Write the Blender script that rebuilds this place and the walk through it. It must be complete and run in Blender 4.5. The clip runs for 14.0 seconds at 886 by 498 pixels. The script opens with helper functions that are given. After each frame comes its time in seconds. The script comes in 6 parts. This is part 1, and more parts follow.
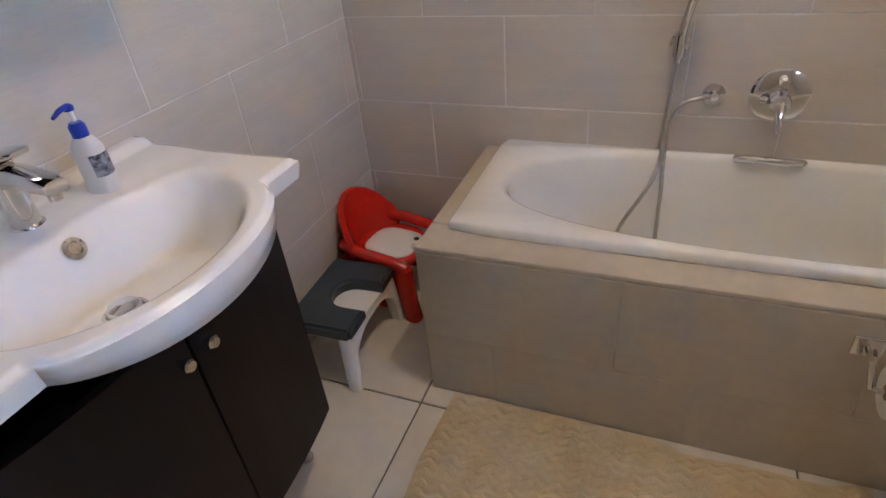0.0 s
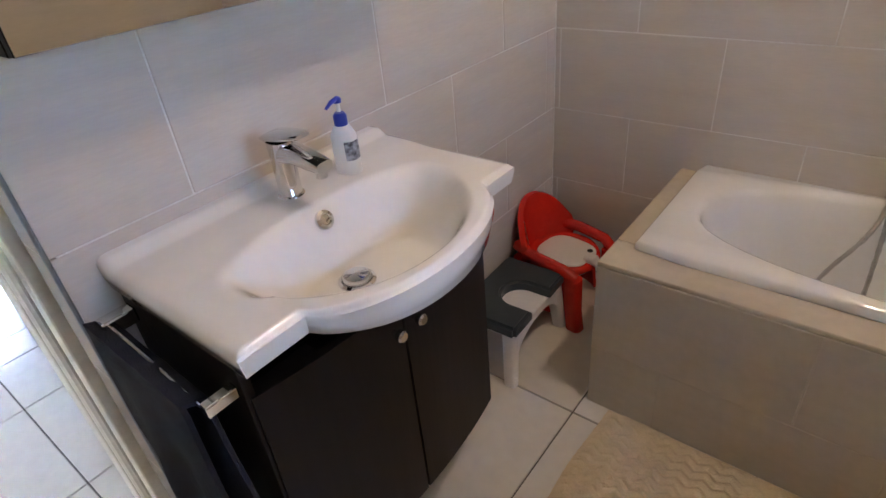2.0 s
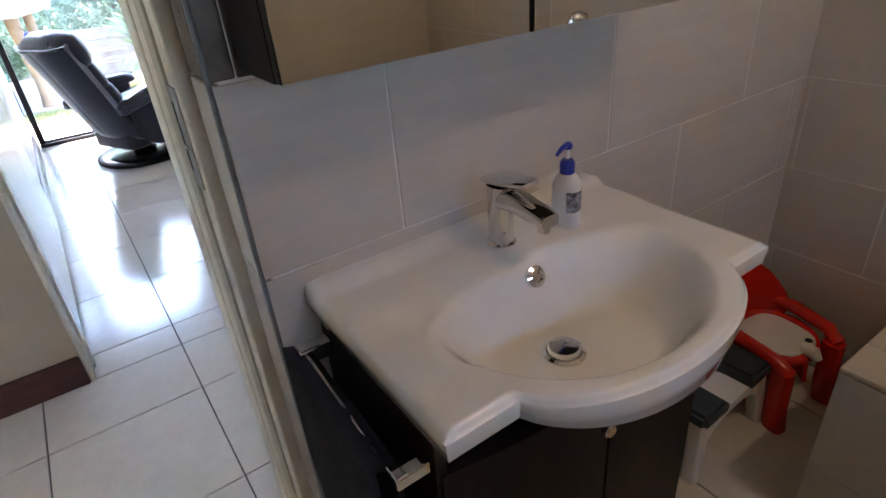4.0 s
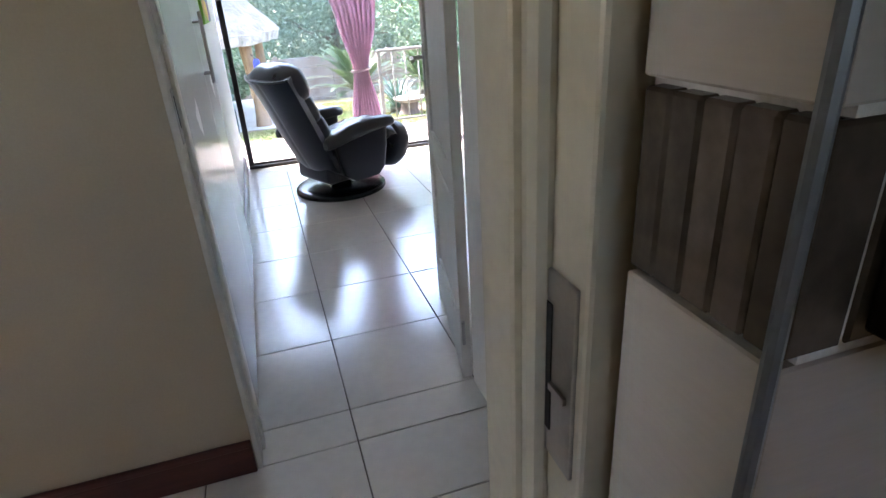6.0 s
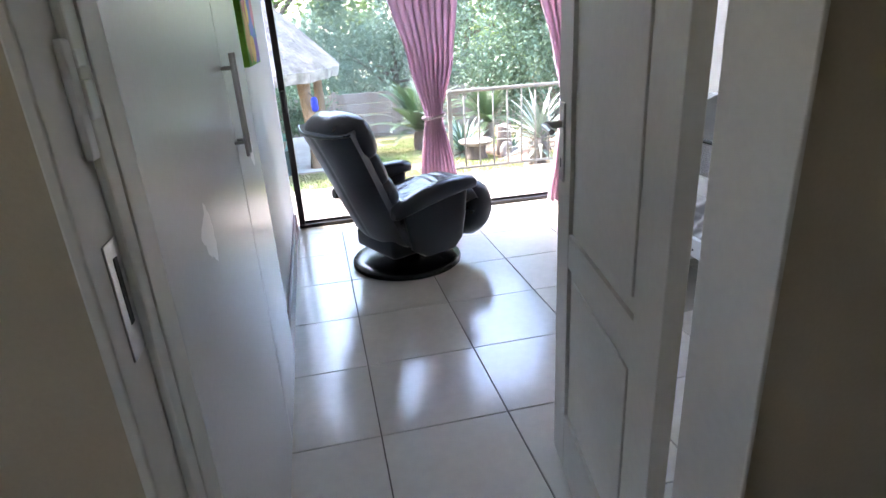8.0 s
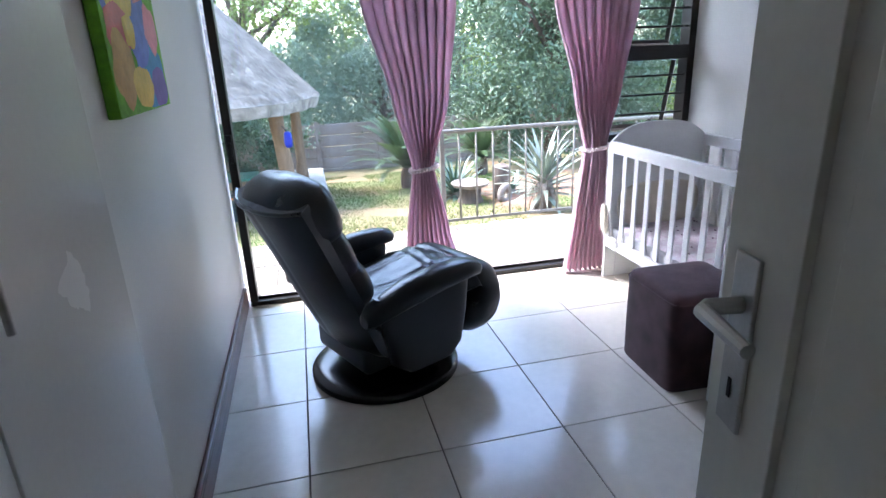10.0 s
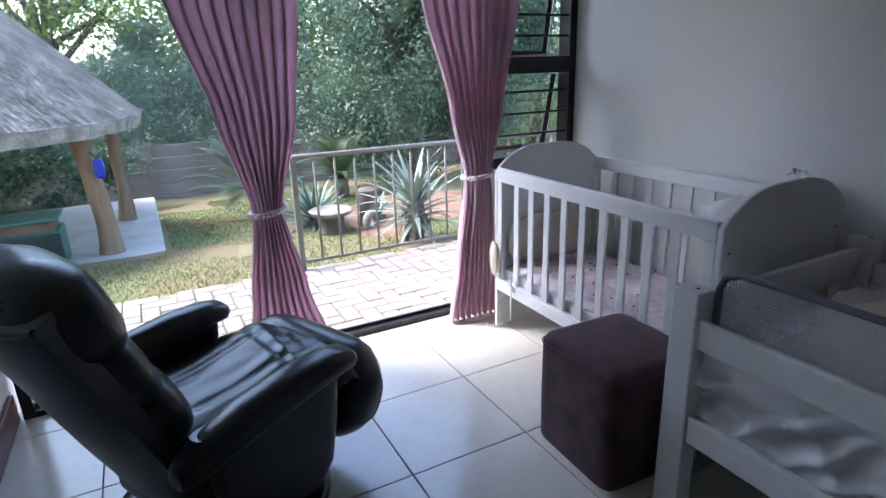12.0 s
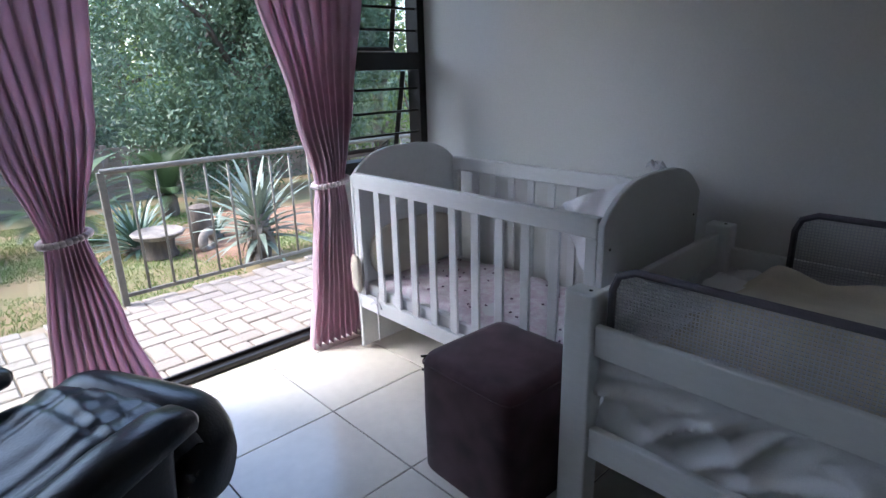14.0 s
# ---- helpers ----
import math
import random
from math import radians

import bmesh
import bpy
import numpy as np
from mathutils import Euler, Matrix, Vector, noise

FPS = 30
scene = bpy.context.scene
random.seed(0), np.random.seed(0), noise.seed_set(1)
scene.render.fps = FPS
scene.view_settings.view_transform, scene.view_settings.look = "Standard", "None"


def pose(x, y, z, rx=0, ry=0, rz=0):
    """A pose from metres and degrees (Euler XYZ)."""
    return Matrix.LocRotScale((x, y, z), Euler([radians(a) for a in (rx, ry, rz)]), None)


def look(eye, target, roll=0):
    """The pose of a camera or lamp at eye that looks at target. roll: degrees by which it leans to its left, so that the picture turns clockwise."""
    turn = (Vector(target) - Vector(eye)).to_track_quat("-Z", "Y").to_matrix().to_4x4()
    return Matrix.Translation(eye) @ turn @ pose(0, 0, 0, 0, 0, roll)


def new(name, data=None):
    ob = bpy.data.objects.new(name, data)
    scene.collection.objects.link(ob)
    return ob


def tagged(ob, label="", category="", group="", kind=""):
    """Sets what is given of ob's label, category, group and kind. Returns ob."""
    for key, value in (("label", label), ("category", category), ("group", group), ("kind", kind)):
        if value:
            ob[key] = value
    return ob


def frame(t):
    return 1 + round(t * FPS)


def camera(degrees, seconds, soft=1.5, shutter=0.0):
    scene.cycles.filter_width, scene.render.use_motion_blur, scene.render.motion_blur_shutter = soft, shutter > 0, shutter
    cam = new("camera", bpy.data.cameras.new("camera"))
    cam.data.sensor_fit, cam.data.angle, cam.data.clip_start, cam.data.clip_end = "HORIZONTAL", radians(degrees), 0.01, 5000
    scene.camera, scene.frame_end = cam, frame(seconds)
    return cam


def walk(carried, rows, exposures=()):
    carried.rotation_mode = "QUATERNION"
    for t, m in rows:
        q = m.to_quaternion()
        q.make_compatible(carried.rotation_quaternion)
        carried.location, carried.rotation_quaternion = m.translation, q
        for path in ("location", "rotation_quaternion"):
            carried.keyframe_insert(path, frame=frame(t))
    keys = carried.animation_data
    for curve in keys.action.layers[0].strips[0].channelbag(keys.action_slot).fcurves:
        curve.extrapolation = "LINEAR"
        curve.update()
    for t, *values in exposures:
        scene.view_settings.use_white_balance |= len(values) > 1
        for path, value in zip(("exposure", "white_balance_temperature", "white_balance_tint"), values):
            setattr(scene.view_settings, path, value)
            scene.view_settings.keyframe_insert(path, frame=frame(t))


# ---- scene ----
cam = camera(76.1, 14.0)
PATH = [
    (0, (0.502, 1.065, 1.33), (-0.178, 2.578, 0.214), -6.0),
    (0.5, (0.488, 1.043, 1.349), (-0.315, 2.496, 0.235), -6.0),
    (1, (0.476, 1.022, 1.363), (-0.421, 2.427, 0.257), -6.0),
    (1.5, (0.45, 0.996, 1.38), (-0.549, 2.338, 0.283), -5.9),
    (2, (0.427, 0.972, 1.39), (-0.677, 2.241, 0.308), -5.8),
    (2.5, (0.411, 0.952, 1.402), (-0.787, 2.148, 0.336), -5.7),
    (2.7, (0.397, 0.94, 1.404), (-0.832, 2.113, 0.349), -5.5),
    (4.8, (0.047, 0.995, 1.396), (-1.55, 1.772, 0.476), -4.6),
    (5, (-0.019, 0.985, 1.4), (-1.643, 1.724, 0.497), -4.3),
    (5.5, (-0.205, 0.968, 1.405), (-1.902, 1.58, 0.543), -3.9),
    (6, (-0.396, 0.957, 1.405), (-2.141, 1.473, 0.574), -3.7),
    (6.5, (-0.646, 0.931, 1.412), (-2.421, 1.37, 0.601), -3.6),
    (7, (-0.868, 0.918, 1.405), (-2.664, 1.304, 0.615), -3.5),
    (7.5, (-1.12, 0.928, 1.41), (-2.933, 1.301, 0.652), -3.4),
    (8, (-1.366, 0.982, 1.412), (-3.192, 1.358, 0.69), -3.5),
    (8.2, (-1.489, 1.032, 1.41), (-3.325, 1.397, 0.705), -3.7),
    (10.3, (-2.485, 1.192, 1.429), (-4.329, 1.652, 0.807), -2.1),
    (10.5, (-2.572, 1.199, 1.426), (-4.407, 1.701, 0.811), -2.1),
    (11, (-2.739, 1.244, 1.405), (-4.546, 1.851, 0.799), -2.0),
    (11.5, (-2.901, 1.341, 1.414), (-4.651, 2.089, 0.802), -1.9),
    (12, (-3.05, 1.397, 1.408), (-4.739, 2.275, 0.794), -1.8),
    (12.5, (-3.199, 1.425, 1.381), (-4.804, 2.459, 0.783), -1.8),
    (13, (-3.271, 1.433, 1.363), (-4.784, 2.595, 0.764), -1.7),
    (13.5, (-3.299, 1.455, 1.353), (-4.747, 2.696, 0.752), -1.6),
    (14, (-3.303, 1.501, 1.342), (-4.692, 2.81, 0.743), -1.5),
]
EXPOSURES = [(0, 6.93, 5650, 15), (2.7, 6.68, 6080, 17), (4.8, 5.35, 6350, 16), (6.0, 4.97, 6450, 17), (8.2, 4.65, 6400, 16), (10.3, 3.85, 5950, 13), (11.5, 3.32, 5900, 13), (14, 2.95, 5950, 11)]
walk(cam, [(t, look(eye, target, roll)) for t, eye, target, roll in PATH], EXPOSURES)

# ---- light ----
world = bpy.data.worlds.new("world")
scene.world = world
world.use_nodes = True
wn = world.node_tree.nodes
sky = wn.new("ShaderNodeTexSky")
sky.sky_type, sky.sun_disc = "NISHITA", False
sky.sun_elevation, sky.sun_rotation = radians(50), radians(215)
sky.air_density, sky.dust_density, sky.ozone_density = 1.0, 2.0, 1.0
wn["Background"].inputs[1].default_value = 0.15
world.node_tree.links.new(sky.outputs[0], wn["Background"].inputs[0])
sun = new("sun", bpy.data.lights.new("sun", "SUN"))
sun.data.energy, sun.data.angle, sun.data.color = 1.1, radians(20), (1.0, 0.96, 0.9)
sun.matrix_basis = look((-20, -14, 30), (-8, 2, 0))


# ---- materials ----
def mat(name, col, rough=0.5, metal=0.0, var=0.08, scale=6.0, bump=0.0, bscale=60.0, alt=None, per=0.0, coat=0.0,
        stretch=(1, 1, 1), trans=0.0, sheen=0.0, spec=0.5):
    """A surface: base colour with large stains and fine grain, uneven gloss and relief."""
    m = bpy.data.materials.new(name)
    m.use_nodes = True
    t = m.node_tree
    n, k = t.nodes, t.links
    b = n["Principled BSDF"]
    co = n.new("ShaderNodeTexCoord")
    mp = n.new("ShaderNodeMapping")
    mp.inputs["Scale"].default_value = stretch
    k.new(co.outputs["Object"], mp.inputs["Vector"])
    big = n.new("ShaderNodeTexNoise")
    big.inputs["Scale"].default_value, big.inputs["Detail"].default_value = scale, 6
    fine = n.new("ShaderNodeTexNoise")
    fine.inputs["Scale"].default_value, fine.inputs["Detail"].default_value = bscale, 4
    k.new(mp.outputs[0], big.inputs["Vector"])
    k.new(mp.outputs[0], fine.inputs["Vector"])
    mix = n.new("ShaderNodeMix")
    mix.data_type = "RGBA"
    other = alt or tuple(c * (1 - 2.2 * var) for c in col)
    mix.inputs[6].default_value, mix.inputs[7].default_value = (*col, 1), (*other, 1)
    ramp = n.new("ShaderNodeMapRange")
    ramp.inputs[1].default_value, ramp.inputs[2].default_value = 0.35, 0.7
    k.new(big.outputs[0], ramp.inputs[0])
    k.new(ramp.outputs[0], mix.inputs[0])
    last = mix.outputs[2]
    hsv = n.new("ShaderNodeHueSaturation")
    mul = n.new("ShaderNodeMapRange")
    mul.inputs[1].default_value, mul.inputs[2].default_value = 0.25, 0.75
    mul.inputs[3].default_value, mul.inputs[4].default_value = 1 - var, 1 + var
    k.new(fine.outputs[0], mul.inputs[0])
    value = mul.outputs[0]
    if per:
        info = n.new("ShaderNodeObjectInfo")
        isl = n.new("ShaderNodeNewGeometry")
        add = n.new("ShaderNodeMath")
        add.operation = "ADD"
        k.new(info.outputs["Random"], add.inputs[0])
        k.new(isl.outputs["Random Per Island"], add.inputs[1])
        r2 = n.new("ShaderNodeMapRange")
        r2.inputs[1].default_value, r2.inputs[2].default_value = 0.0, 2.0
        r2.inputs[3].default_value, r2.inputs[4].default_value = 1 - per, 1 + per
        k.new(add.outputs[0], r2.inputs[0])
        mm = n.new("ShaderNodeMath")
        mm.operation = "MULTIPLY"
        k.new(value, mm.inputs[0])
        k.new(r2.outputs[0], mm.inputs[1])
        value = mm.outputs[0]
    k.new(value, hsv.inputs["Value"])
    k.new(last, hsv.inputs["Color"])
    k.new(hsv.outputs[0], b.inputs["Base Color"])
    rr = n.new("ShaderNodeMapRange")
    rr.inputs[3].default_value, rr.inputs[4].default_value = max(0.02, rough * 0.8), min(1, rough * 1.2)
    k.new(big.outputs[0], rr.inputs[0])
    k.new(rr.outputs[0], b.inputs["Roughness"])
    b.inputs["Metallic"].default_value = metal
    b.inputs["Coat Weight"].default_value = coat
    b.inputs["Coat Roughness"].default_value = 0.06
    b.inputs["Sheen Weight"].default_value = sheen
    b.inputs["Specular IOR Level"].default_value = spec
    if bump:
        bp = n.new("ShaderNodeBump")
        bp.inputs["Strength"].default_value, bp.inputs["Distance"].default_value = bump, 0.01
        k.new(fine.outputs[0], bp.inputs["Height"])
        k.new(bp.outputs[0], b.inputs["Normal"])
    if trans:
        tr = n.new("ShaderNodeBsdfTranslucent")
        k.new(hsv.outputs[0], tr.inputs["Color"])
        ms = n.new("ShaderNodeMixShader")
        ms.inputs[0].default_value = trans
        k.new(b.outputs[0], ms.inputs[1])
        k.new(tr.outputs[0], ms.inputs[2])
        k.new(ms.outputs[0], n["Material Output"].inputs["Surface"])
    return m


def glass_mat(name, col=(1, 1, 1), rough=0.0):
    m = bpy.data.materials.new(name)
    m.use_nodes = True
    n, k = m.node_tree.nodes, m.node_tree.links
    tr, gl, fr, ms = (n.new("ShaderNodeBsdfTransparent"), n.new("ShaderNodeBsdfGlossy"), n.new("ShaderNodeFresnel"), n.new("ShaderNodeMixShader"))
    tr.inputs[0].default_value = (*col, 1)
    gl.inputs["Roughness"].default_value = rough
    fr.inputs[0].default_value = 1.45
    k.new(fr.outputs[0], ms.inputs[0])
    k.new(tr.outputs[0], ms.inputs[1])
    k.new(gl.outputs[0], ms.inputs[2])
    k.new(ms.outputs[0], n["Material Output"].inputs["Surface"])
    return m


M_WALL = mat("cream_wall_paint", (0.52, 0.45, 0.325), 0.55, var=0.03, scale=1.5, bump=0.06, bscale=140)
M_BEDWALL = mat("white_wall_paint", (0.74, 0.74, 0.72), 0.5, var=0.03, scale=1.2, bump=0.08, bscale=120)
M_CEIL = mat("ceiling_paint", (0.78, 0.77, 0.74), 0.7, var=0.02, bump=0.05, bscale=90)
M_FLOOR = mat("glazed_floor_tile", (0.70, 0.665, 0.59), 0.16, var=0.04, scale=2.5, bump=0.02, bscale=25, per=0.03)
M_GROUT = mat("floor_grout", (0.16, 0.14, 0.12), 0.85, var=0.2, scale=8, bump=0.3, bscale=300)
M_TILE = mat("beige_wall_tile", (0.56, 0.515, 0.455), 0.2, var=0.03, scale=3, bump=0.03, bscale=30, per=0.03, stretch=(1, 1, 8))
M_WGROUT = mat("pale_wall_grout", (0.70, 0.68, 0.64), 0.8, var=0.1, bump=0.2, bscale=200)
M_MOSAIC = mat("brown_mosaic", (0.11, 0.088, 0.07), 0.25, var=0.2, scale=20, per=0.7, bump=0.05)
M_BATHTILE = mat("sand_bath_tile", (0.53, 0.47, 0.37), 0.22, var=0.05, scale=3, per=0.03, bump=0.02, bscale=30)
M_WHITE = mat("white_gloss_paint", (0.74, 0.72, 0.66), 0.48, var=0.03, scale=3, bump=0.03, bscale=50)
M_CUP = mat("white_laminate", (0.74, 0.735, 0.71), 0.26, var=0.02, scale=2)
M_CRIB = mat("white_wood_paint", (0.76, 0.77, 0.77), 0.4, var=0.03, scale=4, bump=0.05, bscale=70, stretch=(0.3, 1, 1))
M_FRAME = mat("cream_steel_frame", (0.62, 0.57, 0.44), 0.35, var=0.05, scale=5, bump=0.03)
M_SKIRT = mat("dark_red_wood", (0.10, 0.03, 0.022), 0.35, var=0.18, scale=4, bump=0.06, bscale=60, stretch=(1, 1, 9))
M_BRONZE = mat("dark_bronze_aluminium", (0.022, 0.018, 0.016), 0.38, 0.3, var=0.15, scale=8, bump=0.02)
M_CHROME = mat("chrome", (0.78, 0.78, 0.79), 0.07, 1.0, var=0.02, scale=10)
M_STEEL = mat("brushed_steel", (0.5, 0.49, 0.47), 0.32, 1.0, var=0.05, scale=20, bscale=200, bump=0.03)
M_CERAMIC = mat("white_ceramic", (0.82, 0.81, 0.79), 0.07, var=0.012, scale=3, coat=0.6)
M_ACRYL = mat("white_acrylic", (0.80, 0.80, 0.78), 0.12, var=0.015, scale=2, coat=0.4)
M_WENGE = mat("dark_wenge_veneer", (0.012, 0.0065, 0.0055), 0.5, spec=0.3, var=0.3, scale=6, bump=0.05, bscale=50, stretch=(1, 1, 0.08))
M_BLACK = mat("black_leather", (0.008, 0.010, 0.015), 0.30, var=0.2, scale=5, bump=0.10, bscale=110, coat=0.0)
M_PIPING = mat("black_piping", (0.016, 0.017, 0.02), 0.25, var=0.1)
M_BLKWOOD = mat("black_lacquered_wood", (0.008, 0.008, 0.009), 0.22, var=0.2, scale=6, bump=0.03)
M_CURT = mat("dusty_pink_cloth", (0.80, 0.60, 0.68), 0.8, var=0.08, scale=5, bump=0.25, bscale=400, trans=0.5, sheen=0.1)
M_BEAD = mat("pearl_bead", (0.78, 0.66, 0.68), 0.25, var=0.05, coat=0.3)
M_OTTO = mat("plum_suede", (0.085, 0.034, 0.042), 0.85, var=0.25, scale=9, bump=0.25, bscale=250, sheen=0.12)
M_SHEET = mat("white_cotton", (0.74, 0.74, 0.76), 0.85, var=0.04, scale=5, bump=0.2, bscale=300, sheen=0.1)
M_CREAMCLOTH = mat("cream_cotton", (0.66, 0.60, 0.50), 0.9, var=0.06, scale=6, bump=0.2, bscale=200)
M_PRINT = mat("printed_cot_sheet", (0.74, 0.71, 0.74), 0.85, var=0.08, scale=30, alt=(0.62, 0.50, 0.58), bump=0.2, bscale=150)
M_MESHG = mat("grey_piping_cloth", (0.13, 0.12, 0.145), 0.7, var=0.1, bump=0.2, bscale=200)
M_RED = mat("red_plastic", (0.62, 0.018, 0.008), 0.22, var=0.05, scale=8, coat=0.2, bump=0.02)
M_GREY = mat("slate_grey_plastic", (0.032, 0.046, 0.056), 0.4, var=0.08, scale=10, bump=0.06, bscale=150)
M_WPLAST = mat("white_plastic", (0.78, 0.77, 0.76), 0.3, var=0.02, bump=0.02)
M_BLUE = mat("blue_plastic", (0.012, 0.03, 0.34), 0.3, var=0.05)
M_TOWEL = mat("navy_towel", (0.010, 0.012, 0.024), 0.95, var=0.2, scale=12, bump=0.7, bscale=350)
M_MAT = mat("cream_cotton_mat", (0.66, 0.54, 0.35), 0.95, var=0.06, scale=14, bump=0.6, bscale=220)
M_PAPER = mat("toilet_paper", (0.82, 0.81, 0.78), 0.9, var=0.03, bump=0.1)
# near-black: paints the shade inside gaps, slots and holes; caps are really dark
M_DARK = mat("gap_shade_and_dark_caps", (0.02, 0.02, 0.02), 0.8, var=0.1)
M_RUBBER = mat("black_rubber", (0.02, 0.02, 0.02), 0.75, var=0.2, bump=0.2, bscale=40)
M_BRICK = mat("pale_paving_brick", (0.235, 0.20, 0.172), 0.85, var=0.14, scale=7, bump=0.4, bscale=90, per=0.16, alt=(0.20, 0.172, 0.15))
M_SAND = mat("paving_sand", (0.22, 0.17, 0.12), 0.95, var=0.2, scale=12, bump=0.4, bscale=150)
M_EARTH = mat("lawn_earth", (0.105, 0.11, 0.04), 0.95, var=0.2, scale=0.9, bump=0.6, bscale=40, alt=(0.16, 0.095, 0.05))
M_GRASS = mat("dry_grass", (0.145, 0.155, 0.055), 0.8, var=0.15, scale=0.8, per=0.35, alt=(0.10, 0.17, 0.045), trans=0.3)
M_SLAB = mat("concrete_slab", (0.42, 0.39, 0.35), 0.8, var=0.1, scale=3, bump=0.2, bscale=60)
M_CONC = mat("weathered_concrete_panel", (0.17, 0.125, 0.10), 0.9, var=0.2, scale=2.2, bump=0.5, bscale=50, per=0.22, alt=(0.26, 0.225, 0.20))
M_THATCH = mat("grey_thatch", (0.30, 0.275, 0.25), 0.95, var=0.3, scale=7, bump=1.0, bscale=45, per=0.3)
M_REED = mat("grey_reed", (0.30, 0.275, 0.245), 0.9, var=0.3, scale=4, per=0.75)
M_POLE = mat("peeled_gum_pole", (0.24, 0.155, 0.095), 0.75, var=0.25, scale=5, bump=0.4, bscale=40, stretch=(1, 1, 0.2))
M_BARK = mat("bark", (0.12, 0.09, 0.07), 0.95, var=0.3, scale=6, bump=0.7, bscale=30, stretch=(1, 1, 0.3))
M_LEAF1 = mat("olive_leaf", (0.075, 0.115, 0.060), 0.55, var=0.2, scale=1.2, per=0.6, alt=(0.045, 0.08, 0.05), trans=0.22)
M_LEAF2 = mat("light_leaf", (0.20, 0.26, 0.07), 0.5, var=0.2, scale=1.0, per=0.4, alt=(0.11, 0.18, 0.06), trans=0.4)
M_LEAF3 = mat("grey_leaf", (0.15, 0.20, 0.155), 0.5, var=0.2, scale=1.0, per=0.4, alt=(0.08, 0.13, 0.09), trans=0.35)
M_ALOE = mat("aloe_leaf", (0.20, 0.225, 0.175), 0.5, var=0.15, scale=6, per=0.45, alt=(0.12, 0.16, 0.12), bump=0.1)
M_AGAVE = mat("agave_leaf", (0.07, 0.12, 0.085), 0.45, var=0.12, scale=6, per=0.3, bump=0.1)
M_CYCAD = mat("cycad_leaf", (0.05, 0.085, 0.035), 0.4, var=0.15, scale=5, per=0.35, trans=0.25)
M_FENCE = mat("grey_painted_steel", (0.16, 0.15, 0.13), 0.5, 0.3, var=0.12, scale=14, bump=0.1)
M_STONE = mat("grey_birdbath_stone", (0.20, 0.17, 0.145), 0.9, var=0.2, scale=10, bump=0.5, bscale=60)
M_SOIL = mat("red_soil", (0.20, 0.105, 0.06), 0.95, var=0.25, scale=3, bump=0.7, bscale=30)
M_GREEN = mat("green_canvas_edge", (0.16, 0.46, 0.02), 0.6, var=0.15, scale=20)
M_NAVYBOX = mat("dark_green_box", (0.015, 0.03, 0.03), 0.4, var=0.2)
M_GLASS = glass_mat("clear_glass", (0.96, 0.98, 0.97))
M_MIRROR = bpy.data.materials.new("mirror")
M_MIRROR.use_nodes = True
M_MIRROR.node_tree.nodes["Principled BSDF"].inputs["Base Color"].default_value = (0.82, 0.84, 0.83, 1)
M_MIRROR.node_tree.nodes["Principled BSDF"].inputs["Metallic"].default_value = 1
M_MIRROR.node_tree.nodes["Principled BSDF"].inputs["Roughness"].default_value = 0.015


def glow(name, col, strength):
    m = bpy.data.materials.new(name)
    m.use_nodes = True
    b = m.node_tree.nodes["Principled BSDF"]
    b.inputs["Emission Color"].default_value, b.inputs["Emission Strength"].default_value = (*col, 1), strength
    return m


# ---- helpers for building ----
def mesh_of(name, bm, material, smooth=False, auto=None):
    me = bpy.data.meshes.new(name)
    bmesh.ops.recalc_face_normals(bm, faces=bm.faces)
    bm.to_mesh(me)
    bm.free()
    me.materials.append(material)
    if smooth:
        me.polygons.foreach_set("use_smooth", [True] * len(me.polygons))
        if auto:
            me.set_sharp_from_angle(angle=radians(auto))
    return me


def part(name, bm, material, parent, label="", smooth=False, auto=40):
    ob = new(name, mesh_of(name, bm, material, smooth, auto))
    ob.parent = parent
    if label:
        tagged(ob, label)
    return ob


def whole(name, bm, material, label, category, kind="", group="", smooth=False, auto=40):
    ob = new(name, mesh_of(name, bm, material, smooth, auto))
    return tagged(ob, label, category, group, kind)


def thing(name, loc, label, category, group="", rz=0, kind=""):
    ob = new(name)
    ob.empty_display_size = 0.1
    ob.matrix_basis = pose(*loc, 0, 0, rz)
    return tagged(ob, label, category, group, kind)


def box(x0, x1, y0, y1, z0, z1, bev=0.0, bm=None, seg=2, m=None):
    bm = bm or bmesh.new()
    r = bmesh.ops.create_cube(bm, size=1)
    vs = r["verts"]
    for v in vs:
        v.co = Vector(((x0 + x1) / 2 + v.co.x * (x1 - x0), (y0 + y1) / 2 + v.co.y * (y1 - y0), (z0 + z1) / 2 + v.co.z * (z1 - z0)))
        if m:
            v.co = m @ v.co
    if bev:
        es = list({e for v in vs for e in v.link_edges})
        bmesh.ops.bevel(bm, geom=es, offset=bev, segments=seg, affect="EDGES", profile=0.5)
    return bm


def tube(pts, r, bm=None, seg=10, ends=True):
    """A round bar through the points; r is one radius or one for each point."""
    bm = bm or bmesh.new()
    pts = [Vector(p) for p in pts]
    rs = r if isinstance(r, (list, tuple)) else [r] * len(pts)
    rings, ref = [], None
    for i, p in enumerate(pts):
        d = (pts[min(i + 1, len(pts) - 1)] - pts[max(i - 1, 0)]).normalized()
        if ref is None:
            ref = Vector((0, 0, 1)) if abs(d.z) < 0.9 else Vector((1, 0, 0))
        a = (ref - d * ref.dot(d)).normalized()
        ref = a
        b = d.cross(a)
        rings.append([bm.verts.new(p + rs[i] * (math.cos(2 * math.pi * k / seg) * a + math.sin(2 * math.pi * k / seg) * b)) for k in range(seg)])
    for p, q in zip(rings, rings[1:]):
        for k in range(seg):
            bm.faces.new((p[k], p[(k + 1) % seg], q[(k + 1) % seg], q[k]))
    if ends:
        bm.faces.new(rings[0])
        bm.faces.new(rings[-1])
    return bm


